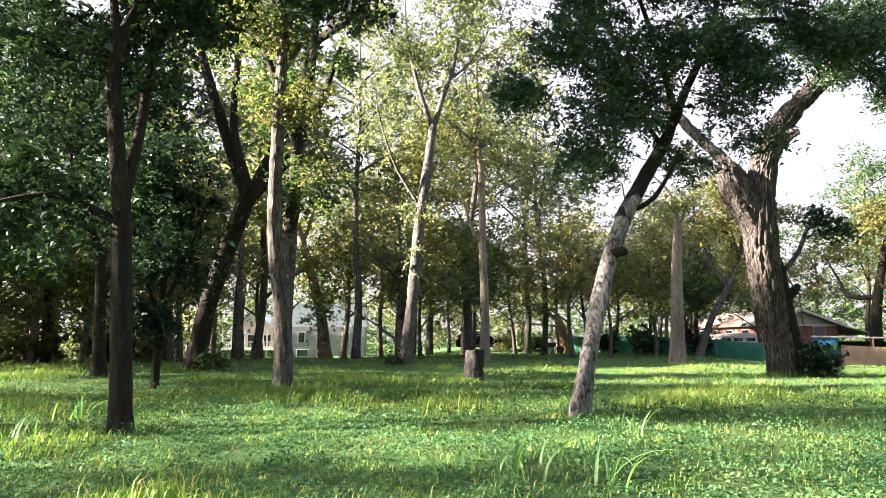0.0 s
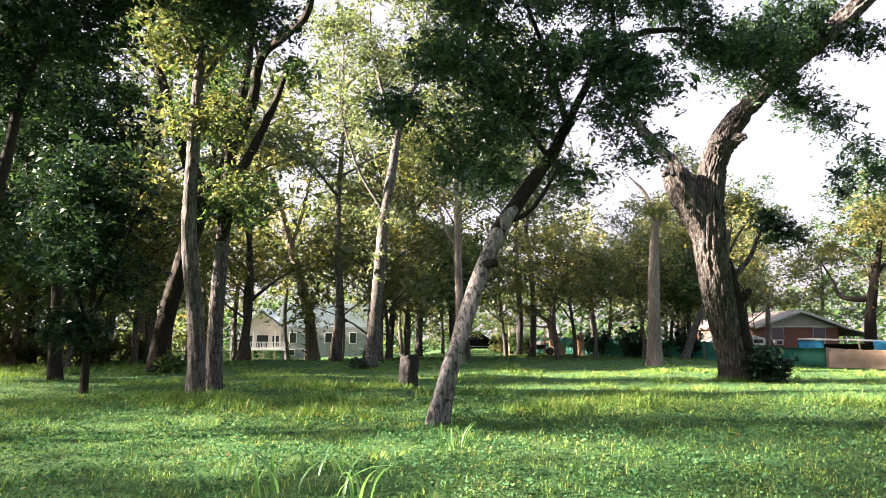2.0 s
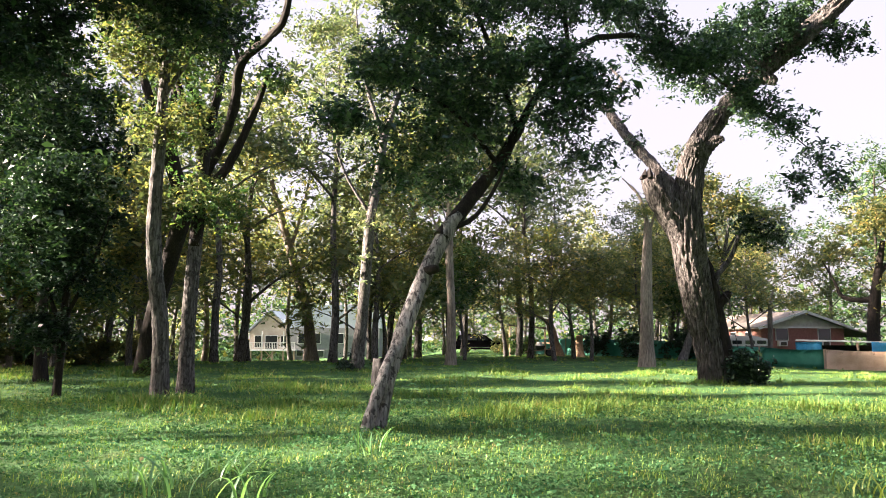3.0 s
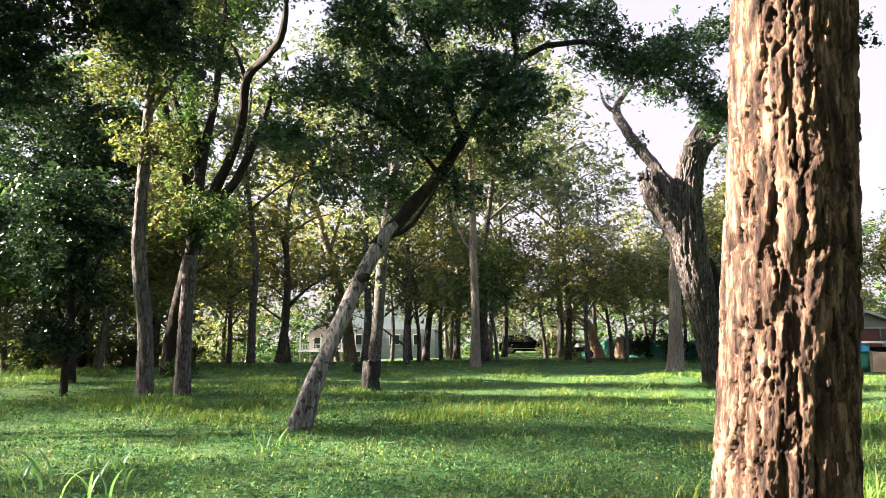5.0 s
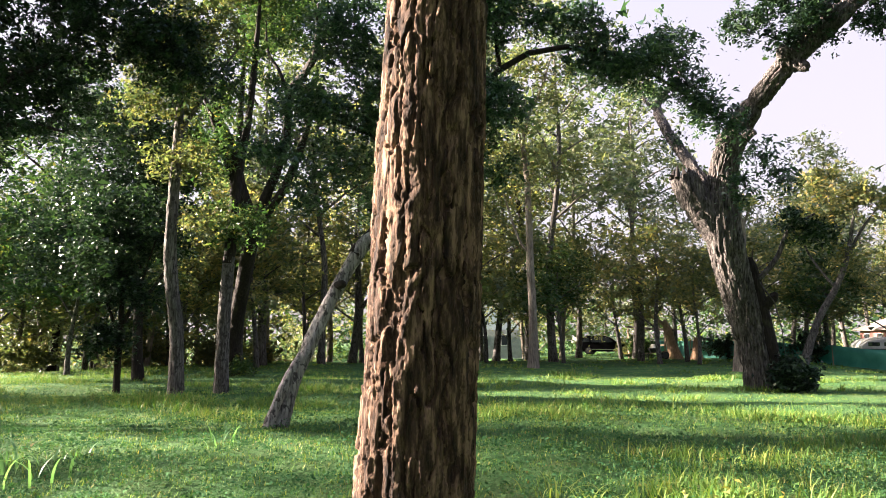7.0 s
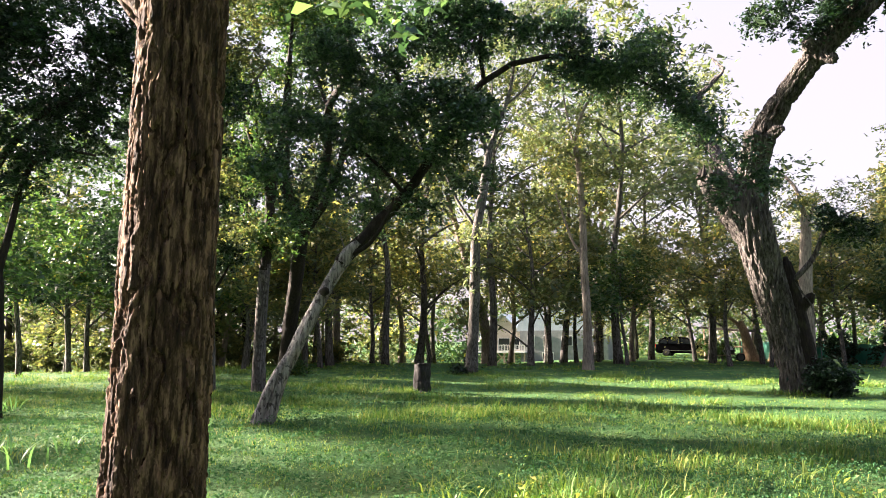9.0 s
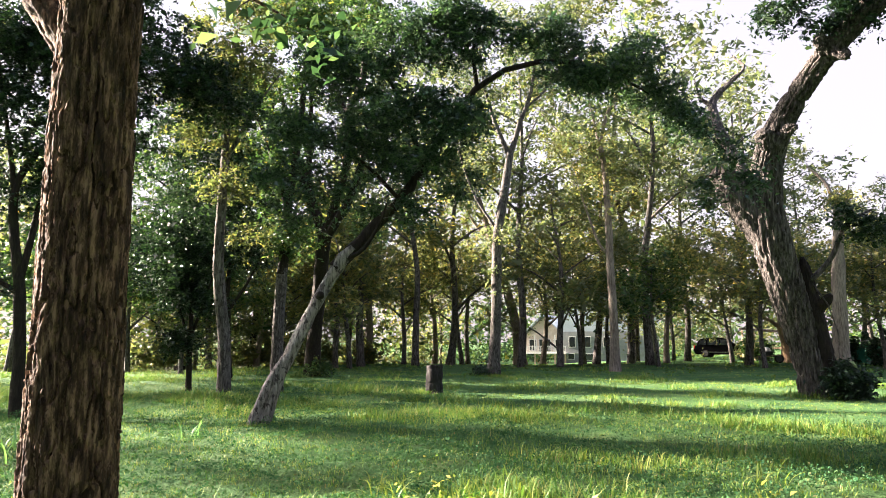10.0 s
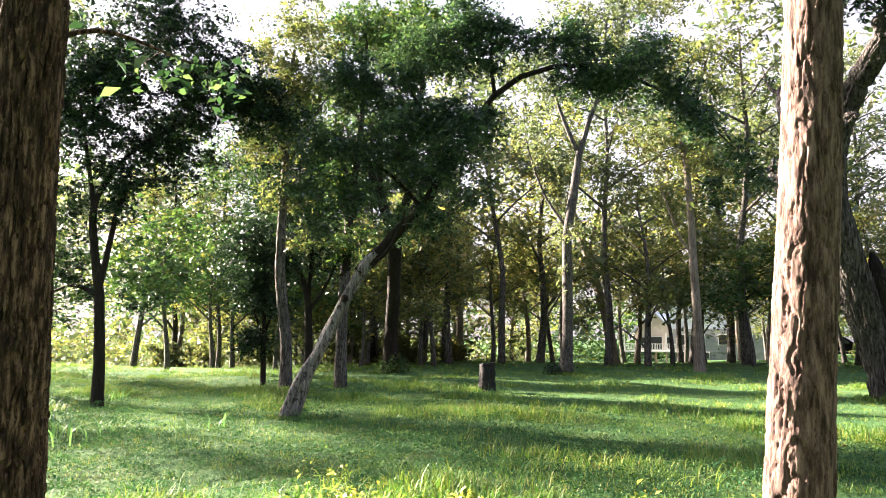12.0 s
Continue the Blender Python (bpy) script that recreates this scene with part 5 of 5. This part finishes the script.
    part("stripe", box(5.0, 0.03, 0.12, (0, -1.02, 0.66)), DARK_WOOD, h)


camper()


def screen_fence():
    """Posts with green cloth stretched between them."""
    f = empty("screen_fence", 10.5, 61, gz(10.5, 61), "green cloth screen fence on posts", "fence")
    line = [(8.2, 64.0, 1.35), (10.6, 60.0, 1.35), (13.2, 56.2, 1.3), (16.0, 52.2, 1.25), (18.4, 48.6, 1.2), (20.7, 45.0, 1.15), (23.0, 41.6, 1.1), (26.2, 38.8, 1.1), (29.6, 36.2, 1.1), (33.0, 33.6, 1.1), (37.0, 31.0, 1.1)]
    o = Vector((10.5, 61, gz(10.5, 61)))
    for i, (x, y, hh) in enumerate(line):
        z = gz(x, y)
        part("post", box(0.12, 0.12, hh + 0.3, (x - o.x, y - o.y, z - o.z + hh / 2 - 0.1), 0.01), TIMBER, f)
        if i:
            x0, y0, h0 = line[i - 1]
            z0 = gz(x0, y0)
            bm = bmesh.new()
            rows = []
            for s in range(13):
                u = s / 12
                px, py = x0 + (x - x0) * u, y0 + (y - y0) * u
                sag = 0.07 * math.sin(u * math.pi)
                bulge = 0.06 * math.sin(u * 9 + i)
                zb, top = z0 + (z - z0) * u, h0 + (hh - h0) * u
                rows.append([bm.verts.new((px - o.x + bulge * v, py - o.y - 0.08 + bulge, zb - o.z + 0.02 + (top - sag) * v)) for v in (0, 0.33, 0.66, 1)])
            for a, c in zip(rows, rows[1:]):
                for q in range(3):
                    bm.faces.new((a[q], c[q], c[q + 1], a[q + 1]))
            bmesh.ops.solidify(bm, geom=list(bm.faces), thickness=0.012)
            part("cloth", bm, ORANGE_BOARD if i == 7 else GREEN_SCREEN, f, "faded orange board" if i == 7 else "", smooth=True)


screen_fence()


def tarp_shelter():
    """A low frame covered with white sheet and hung with blue tarpaulin."""
    x, y = 25.2, 43.6
    h = empty("tarp_shelter", x, y, gz(x, y), "low white-topped shelter hung with blue tarpaulin", "shelter", -28)
    part("top", box(6.4, 2.6, 0.10, (0.6, 0, 1.62), 0.03, (0, 1.5, 0)), WHITE, h, "white sheet top")
    for px in (-2.4, 0.6, 3.6):
        for py in (-1.2, 1.2):
            part("post", box(0.10, 0.10, 1.6, (px, py, 0.8)), TIMBER, h)
    def drape(cx, w, drop):
        bm = bmesh.new()
        g = [[bm.verts.new((cx - w / 2 + w * i / 14, -1.30 - 0.10 * math.sin(i * 1.3) * (j / 4), 1.6 - drop * j / 4 * (1 - 0.25 * abs(i / 7 - 1)))) for j in range(5)] for i in range(15)]
        for a, c in zip(g, g[1:]):
            for q in range(4):
                bm.faces.new((a[q], a[q + 1], c[q + 1], c[q]))
        bmesh.ops.solidify(bm, geom=list(bm.faces), thickness=0.01)
        return bm
    part("tarpaulin", drape(-1.9, 1.4, 0.85), BLUE_TARP, h, "crumpled blue tarpaulin", True)
    part("tarpaulin", drape(2.6, 2.6, 1.0), BLUE_TARP, h, "crumpled blue tarpaulin", True)
    part("back_board", box(5.8, 0.06, 1.2, (0.6, 1.2, 0.8)), DARK_WOOD, h)


tarp_shelter()


def lean_to():
    x, y = 7.6, 58.5
    h = empty("lean_to", x, y, gz(x, y), "open lean-to with a flat dark roof", "shed", -18)
    part("roof", box(3.2, 2.4, 0.14, (0, 0, 2.3), 0.02, (0, 5, 0)), DARK_WOOD, h)
    for px in (-1.45, 1.45):
        for py in (-1.0, 1.0):
            part("post", box(0.11, 0.11, 2.3, (px, py, 1.15)), TIMBER, h)
    part("rail", box(2.9, 0.08, 0.12, (0, 1.0, 1.0)), TIMBER, h)


lean_to()


def suv():
    cx, cy = 3.6, 66.5
    c = empty("parked_suv", cx, cy, gz(cx, cy), "black SUV parked on the grass", "car", -4)
    low = [(-2.38, 0.42), (-2.30, 0.30), (2.25, 0.28), (2.38, 0.45), (2.36, 0.80), (2.05, 0.98), (1.15, 1.07), (-2.25, 1.08), (-2.40, 0.85)]
    top = [(-2.22, 1.05), (1.10, 1.05), (0.35, 1.62), (-0.3, 1.72), (-1.5, 1.70), (-2.0, 1.58)]
    body = part("body", prism(low, -0.93, 0.93, 0.07), BLACK_PAINT, c)
    bm = prism(top, -0.80, 0.80, 0.06)
    part("cabin", bm, BLACK_PAINT, c)
    for sgn in (-1, 1):
        part("side_window", prism([(-1.25, 1.12), (-0.30, 1.12), (-0.30, 1.56), (-1.25, 1.55)], sgn * 0.80, sgn * 0.815), GLASS_DARK, c)
        part("side_window", prism([(-0.20, 1.12), (0.82, 1.12), (0.28, 1.54), (-0.20, 1.57)], sgn * 0.80, sgn * 0.815), GLASS_DARK, c)
        part("side_window", prism([(-2.02, 1.14), (-1.36, 1.12), (-1.36, 1.54), (-1.85, 1.48)], sgn * 0.80, sgn * 0.815), GLASS_DARK, c)
        part("roof_rail", box(1.9, 0.05, 0.05, (-0.9, sgn * 0.66, 1.77), 0.015), CHROME, c)
        part("sill_trim", box(2.6, 0.03, 0.05, (-0.1, sgn * 0.945, 0.50)), CHROME, c, "bright trim strip")
        part("mirror", box(0.16, 0.20, 0.14, (0.78, sgn * 1.0, 1.12), 0.04), BLACK_PAINT, c)
        part("headlight", box(0.22, 0.34, 0.14, (2.26, sgn * 0.66, 0.80), 0.03), CHROME, c)
        part("tail_light", box(0.10, 0.26, 0.30, (-2.36, sgn * 0.74, 0.92), 0.02), RED_LENS, c)
        for wx in (-1.42, 1.42):
            w = part("wheel", cyl(0.36, 0.24, (wx, sgn * 0.84, 0.36), (90, 0, 0), 28, bevel=0.05), RUBBER, c)
            part("rim", cyl(0.23, 0.03, (wx, sgn * 0.965, 0.36), (90, 0, 0), 20), RIM, w)
    part("windscreen", prism([(1.06, 1.10), (0.42, 1.58), (0.44, 1.60), (1.09, 1.12)], -0.70, 0.70), GLASS_DARK, c)


suv()


# ---- stumps, log and plants ----
def stump(x, y, r, h, mat, label, seed, top_tilt=0.06):
    s = empty("tree_stump", x, y, gz(x, y), label, "stump")
    co, lo, st = tube([(0, 0, -0.15, r * 1.05), (0, 0, h * 0.35, r), (0.02, 0, h * 0.75, r * 0.97), (0.02, 0.01, h, r * 0.95)], 40, 40, furrowed(0.08 + r * 0.05, 0.035, 4.0), 0.12)
    up = co[:, 2] > h * 0.8
    co[up, 2] += top_tilt * co[up, 0] / r * 0.6 + (0.10 * h) * (vnoise(co[up] * np.array([9, 9, 0]) + seed) - 0.5)
    link("stump_body", raw_mesh("stump_body", co, lo, st, True), mat, s)
    return s


stump(0.84, 19.5, 0.25, 0.86, STUMP_WOOD, "weathered dark tree stump standing in grass", 3)
tree("tree_stump", "tall pale sawn stump with a flared foot", [(10.78, 52.8, G(10.78, 52.8), 0.36), (10.76, 52.8, 0.7, 0.26), (10.8, 52.8, 1.95, 0.22)], [], [], 0, 0, 0.1, LEAF_OLIVE, WOOD_CUT, 5, relief=lumpy(0.15, 0.06), seg=24, rings=30, flare=0.7, category="stump")
tree("broken_tree", "torn old trunk with splintered sunlit wood", [(9.4, 54.2, G(9.4, 54.2), 0.42), (9.2, 54.2, 1.2, 0.33), (8.9, 54.2, 2.4, 0.29), (8.65, 54.2, 3.2, 0.16)],
     [[(8.75, 54.2, 2.8, 0.16), (8.0, 54.1, 3.35, 0.10), (7.0, 54.0, 3.5, 0.04)]], [(7.6, 54.0, 3.6, 0.7, 0.6, 0.4)], 24, 26, 0.14, LEAF_OLIVE, WOOD_CUT, 8, spray=0.4, relief=lumpy(0.18, 0.10), seg=24, rings=40, flare=0.4)


def wheelbarrow():
    x, y = 8.0, 53.0
    h = empty("wheelbarrow", x, y, gz(x, y), "old wheelbarrow with a pale load near the lean-to", "wheelbarrow", 12)
    bm = bmesh.new()
    bmesh.ops.create_cone(bm, cap_ends=True, segments=4, radius1=0.32, radius2=0.55, depth=0.35)
    bmesh.ops.rotate(bm, verts=bm.verts, matrix=Matrix.Rotation(radians(45), 3, "Z"))
    bmesh.ops.transform(bm, matrix=pose(-0.15, 0, 0.62), verts=bm.verts)
    part("tray", bm, RIM, h)
    part("load", cyl(0.34, 0.34, (-0.15, 0, 0.9), seg=14, r2=0.2, bevel=0.05), WHITE, h, "pale heaped load")
    w = part("wheel", cyl(0.30, 0.10, (0.62, 0, 0.30), (90, 0, 0), 22, bevel=0.03), RUBBER, h)
    part("rim", cyl(0.20, 0.12, (0.62, 0, 0.30), (90, 0, 0), 16), RIM, w)
    for sgn in (-1, 1):
        part("shaft", box(1.9, 0.05, 0.05, (-0.2, sgn * 0.24, 0.46), 0.01, (0, -6, 0)), TIMBER, h)
        part("leg", box(0.05, 0.05, 0.5, (-0.6, sgn * 0.24, 0.24)), RIM, h)


wheelbarrow()



def shrub(x, y, r, h, n, mat, label, seed, leaf=0.10, name="shrub"):
    s = empty(name, x, y, gz(x, y), label, "bush")
    rs = np.random.default_rng(seed)
    t = in_blobs([(0, 0, h * 0.5, r, r, h * 0.55), (r * 0.5, 0.1, h * 0.4, r * 0.6, r * 0.6, h * 0.4)], n, seed, 0.35)
    t[:, 2] = np.maximum(t[:, 2], 0.05)
    wood = np.array([(rs.normal() * 0.1, rs.normal() * 0.1, z, 0.03) for z in np.linspace(0, h * 0.4, 12)])
    link("branching", raw_mesh("branching", *join(grow(wood, t, 0.02, seed)), True), BARK_DARK, s)
    link("leaves", quads("leaves", leaf_mass(t, 45, 0.3, leaf, seed)), mat, s)
    return s


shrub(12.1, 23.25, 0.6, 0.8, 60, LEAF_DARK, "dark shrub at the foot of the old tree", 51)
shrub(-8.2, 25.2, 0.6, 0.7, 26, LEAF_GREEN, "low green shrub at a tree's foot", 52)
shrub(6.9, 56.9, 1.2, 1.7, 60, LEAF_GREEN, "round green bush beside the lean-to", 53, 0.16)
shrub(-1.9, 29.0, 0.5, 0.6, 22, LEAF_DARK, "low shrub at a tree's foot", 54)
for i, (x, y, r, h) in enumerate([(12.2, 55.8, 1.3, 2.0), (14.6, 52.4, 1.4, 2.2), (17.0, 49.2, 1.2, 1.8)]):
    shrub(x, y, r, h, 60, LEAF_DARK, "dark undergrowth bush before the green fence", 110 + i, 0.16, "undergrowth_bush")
shrub(5.6, 64.6, 1.3, 1.6, 60, LEAF_OLIVE, "olive bush near the parked car", 55, 0.16)
for i, (x, y, r, h, mt) in enumerate([(-20, 33, 1.6, 1.8, LEAF_YELLOW), (-24, 30, 1.6, 1.8, LEAF_YELLOW), (-28, 33, 1.8, 2.0, LEAF_YELLOW), (-17, 36, 1.5, 1.6, LEAF_YELLOW), (-32, 31, 1.8, 2.0, LEAF_YELLOW), (-22, 38, 1.7, 2.0, LEAF_OLIVE), (-16.8, 41, 1.4, 1.5, LEAF_OLIVE), (-27, 25, 1.5, 1.7, LEAF_YELLOW)]):
    shrub(x, y, r, h, 70, mt, "sunlit yellow-green undergrowth bush", 60 + i, 0.17, "undergrowth_bush")


# ---- grass ----
def in_view(x, y):
    return (x < 6 + 0.66 * y) & (x > np.minimum(-0.64 * y - 1, 13.8 - (y - 0.4) * 2.75 - 1)) & (x > -46)


def scatter(n, y0, y1, seed, power=1.0):
    rs = np.random.default_rng(seed)
    if y0 < 0:
        return np.stack([rs.uniform(-9, 24, n), rs.uniform(y0, y1, n)], -1)
    out = np.zeros((0, 2))
    while len(out) < n:
        y = y0 + (y1 - y0) * rs.random(n * 2) ** power
        x = rs.uniform(-46, 46, n * 2)
        k = in_view(x, y)
        out = np.vstack([out, np.stack([x[k], y[k]], -1)])
    return out[:n]


def rankness(x, y):
    """0 where the sward is short, 1 where the grass stands long."""
    x, y = np.asarray(x, float), np.asarray(y, float)
    r = 0.7 * vnoise(np.stack([x * 0.45, y * 0.6, x * 0 + 4], -1)) + 0.3 * vnoise(np.stack([x * 1.3, y * 1.5, x * 0 + 8], -1))
    for cx, cy, w in ((10.0, 16.0, 1.5), (6.4, 15.0, 1.2), (3.4, 12.6, 1.2), (-0.5, 17.5, 1.2)):
        r = r + 0.25 * np.exp(-((x - cx) ** 2 + (y - cy) ** 2) / w ** 2)
    return sstep(0.50, 0.80, r)


def tufts(n, per, y0, y1, seed, length, width, bend, power=1.0, three=False):
    """Blades in tufts; longer where the sward is rank."""
    rs = np.random.default_rng(seed)
    c = scatter(int(n * 1.7), y0, y1, seed, power)
    c = c[rs.random(len(c)) < 0.40 + 0.60 * rankness(c[:, 0], c[:, 1])][:n]
    for cx, cy, r in ((1.95, 10.5, 0.2), (-4.2, 9.6, 0.2), (-3.25, 14.8, 0.24), (-3.9, 17.7, 0.26), (0.84, 19.5, 0.33), (11.27, 24.0, 0.55), (-8.8, 25.6, 0.4), (-1.6, 29.2, 0.33), (12.47, 6.6, 0.28), (2.08, 36.1, 0.3)):
        if y0 < cy < y1:
            a = rs.random(60) * 6.283
            rr = r + 0.30 * rs.random(60)
            c = np.vstack([c, np.stack([cx + np.cos(a) * rr, cy + np.sin(a) * rr], -1)])
    c = np.repeat(c, per, 0)
    rank = rankness(c[:, 0], c[:, 1])
    p = c + rs.normal(size=c.shape) * 0.07
    m = len(p)
    a = rs.random(m) * 6.283
    d = np.stack([np.cos(a), np.sin(a), a * 0], -1)
    sd = np.stack([-np.sin(a), np.cos(a), a * 0], -1)
    ln = (length * (0.6 + 1.25 * rank) * np.exp(rs.normal(size=m) * 0.3))[:, None]
    b = np.column_stack([p, ground_z(p[:, 0], p[:, 1]) - 0.01])
    w = (width * (0.7 + 0.6 * rs.random(m)) * (1 + 0.5 * rank))[:, None]
    lean = (bend * (0.3 + rs.random(m)))[:, None]
    up = np.array([0, 0, 1.0])
    mid = b + up * ln * 0.6 + d * ln * lean * 0.35
    tip = b + up * ln * (1.0 - 0.35 * lean) + d * ln * lean
    if three:
        return np.stack([b - sd * w, b + sd * w, mid + sd * w * 0.8, mid - sd * w * 0.8], 1), np.stack([mid - sd * w * 0.8, mid + sd * w * 0.8, tip + sd * w * 0.1, tip - sd * w * 0.1], 1)
    return np.stack([b - sd * w, b + sd * w, tip + sd * w * 0.15, tip - sd * w * 0.15], 1)


def blades(low, high):
    """Two-piece blades that share their middle edge."""
    n = len(low)
    co = np.concatenate([low, high[:, 2:]], 1).reshape(-1, 3)
    k = np.arange(n)[:, None] * 6
    loops = np.concatenate([k + (0, 1, 2, 3), k + (3, 2, 4, 5)], 1).reshape(-1)
    return raw_mesh("grass", co, loops, np.arange(n * 2) * 4)


tagged(link("grass", blades(*tufts(9500, 8, 4.6, 15, 71, 0.11, 0.005, 0.9, three=True)), GRASS), "fresh green grass in tufts", "grass", kind="stuff")
tagged(link("grass", quads("grass", tufts(14000, 8, 13, 32, 72, 0.11, 0.010, 0.95, 1.2)), GRASS), "rank green grass", "grass", kind="stuff")
tagged(link("grass", quads("grass", tufts(8000, 6, 28, 72, 73, 0.075, 0.03, 0.9, 1.2)), GRASS), "green grass under the far trees", "grass", kind="stuff")


tagged(link("grass", quads("grass", tufts(4200, 6, -9, 5.2, 76, 0.11, 0.010, 0.9)), GRASS), "green grass along the path", "grass", kind="stuff")


def cover():
    """Small broad leaves close to the soil."""
    rs = np.random.default_rng(74)
    p = scatter(290000, 4.6, 19, 75, 1.25)
    keep = rs.random(len(p)) > np.maximum(0.75 * rankness(p[:, 0], p[:, 1]), 0.7 * sstep(10, 15, p[:, 1]))
    p = p[keep]
    lump = vnoise(np.stack([p[:, 0] * 2.1, p[:, 1] * 2.1, p[:, 0] * 0], -1))
    keep = lump + 0.5 * rs.random(len(p)) > 0.52
    p, lump = p[keep], lump[keep]
    z = ground_z(p[:, 0], p[:, 1]) + 0.01 + 0.22 * rs.random(len(p)) ** 0.6 * sstep(0.2, 0.9, lump)
    return leaf_quads(np.column_stack([p, z]), 0.029, 0.7, 0.60, 0.35, rs)


tagged(link("ground_cover", quads("ground_cover", cover()), COVER), "low leafy green ground cover", "ground cover", kind="stuff")


def blade_weed(x, y, h, n, mat, label, seed, spread=0.22, width=0.011):
    """A clump of long arching blades."""
    rs = np.random.default_rng(seed)
    s = empty("tall_grass_clump", x, y, gz(x, y), label, "grass clump", group="tall grass clumps")
    for i in range(n):
        a, l = rs.random() * 6.283, h * (0.6 + 0.5 * rs.random())
        lean = 0.35 + 0.85 * rs.random()
        w = width * (0.7 + 0.6 * rs.random())
        bm = bmesh.new()
        rows = []
        ox, oy = rs.normal() * spread * 0.4, rs.normal() * spread * 0.4
        for k in range(8):
            u = k / 7
            out, up = l * lean * u ** 1.8, l * (u - 0.45 * lean * u ** 3)
            ww = w * (1 - u ** 2.5) + 0.0008
            px, py = ox + math.cos(a) * out, oy + math.sin(a) * out
            rows.append((bm.verts.new((px - math.sin(a) * ww, py + math.cos(a) * ww, up)), bm.verts.new((px, py, up - ww * 0.5)), bm.verts.new((px + math.sin(a) * ww, py - math.cos(a) * ww, up))))
        for p, q in zip(rows, rows[1:]):
            bm.faces.new((p[0], p[1], q[1], q[0]))
            bm.faces.new((p[1], p[2], q[2], q[1]))
        part("blade", bm, mat, s, smooth=True)
    return s


for i, (x, y, h, n) in enumerate([(0.15, 6.6, 0.5, 6), (0.65, 6.3, 0.65, 7), (1.05, 6.9, 0.5, 6), (1.35, 6.2, 0.65, 7), (-5.4, 10.6, 0.6, 9), (-5.0, 8.9, 0.5, 8), (0.9, 7.4, 0.35, 8), (2.35, 8.6, 0.4, 8)]):
    blade_weed(x, y, h, n, PALE_BLADE, "clump of long arching pale green grass blades", 180 + i, 0.45, 0.015)
for i, (x, y, h, n) in enumerate([(7.6, 6.5, 0.34, 14), (7.2, 7.0, 0.32, 12), (8.4, 7.6, 0.3, 10), (11.0, 9.0, 0.35, 6), (9.8, 7.9, 0.3, 8), (8.6, 5.7, 0.3, 10), (9.4, 5.3, 0.3, 10)]):
    blade_weed(x, y, h * 1.1, n + 4, WEED_YELLOW, "tuft of sunlit yellowing grass", 95 + i, 0.45, 0.008)
for i, (x, y, r, h, n) in enumerate([(8.95, 5.35, 0.22, 0.30, 14), (12.35, 6.9, 0.10, 0.55, 9), (9.95, 5.75, 0.10, 0.40, 8), (13.6, 6.3, 0.10, 0.5, 8), (11.25, 6.6, 0.08, 0.4, 6)]):
    shrub(x, y, r, h, n, WEED_YELLOW, "small yellow-green leafy weed", 90 + i, 0.05, "leafy_weed")
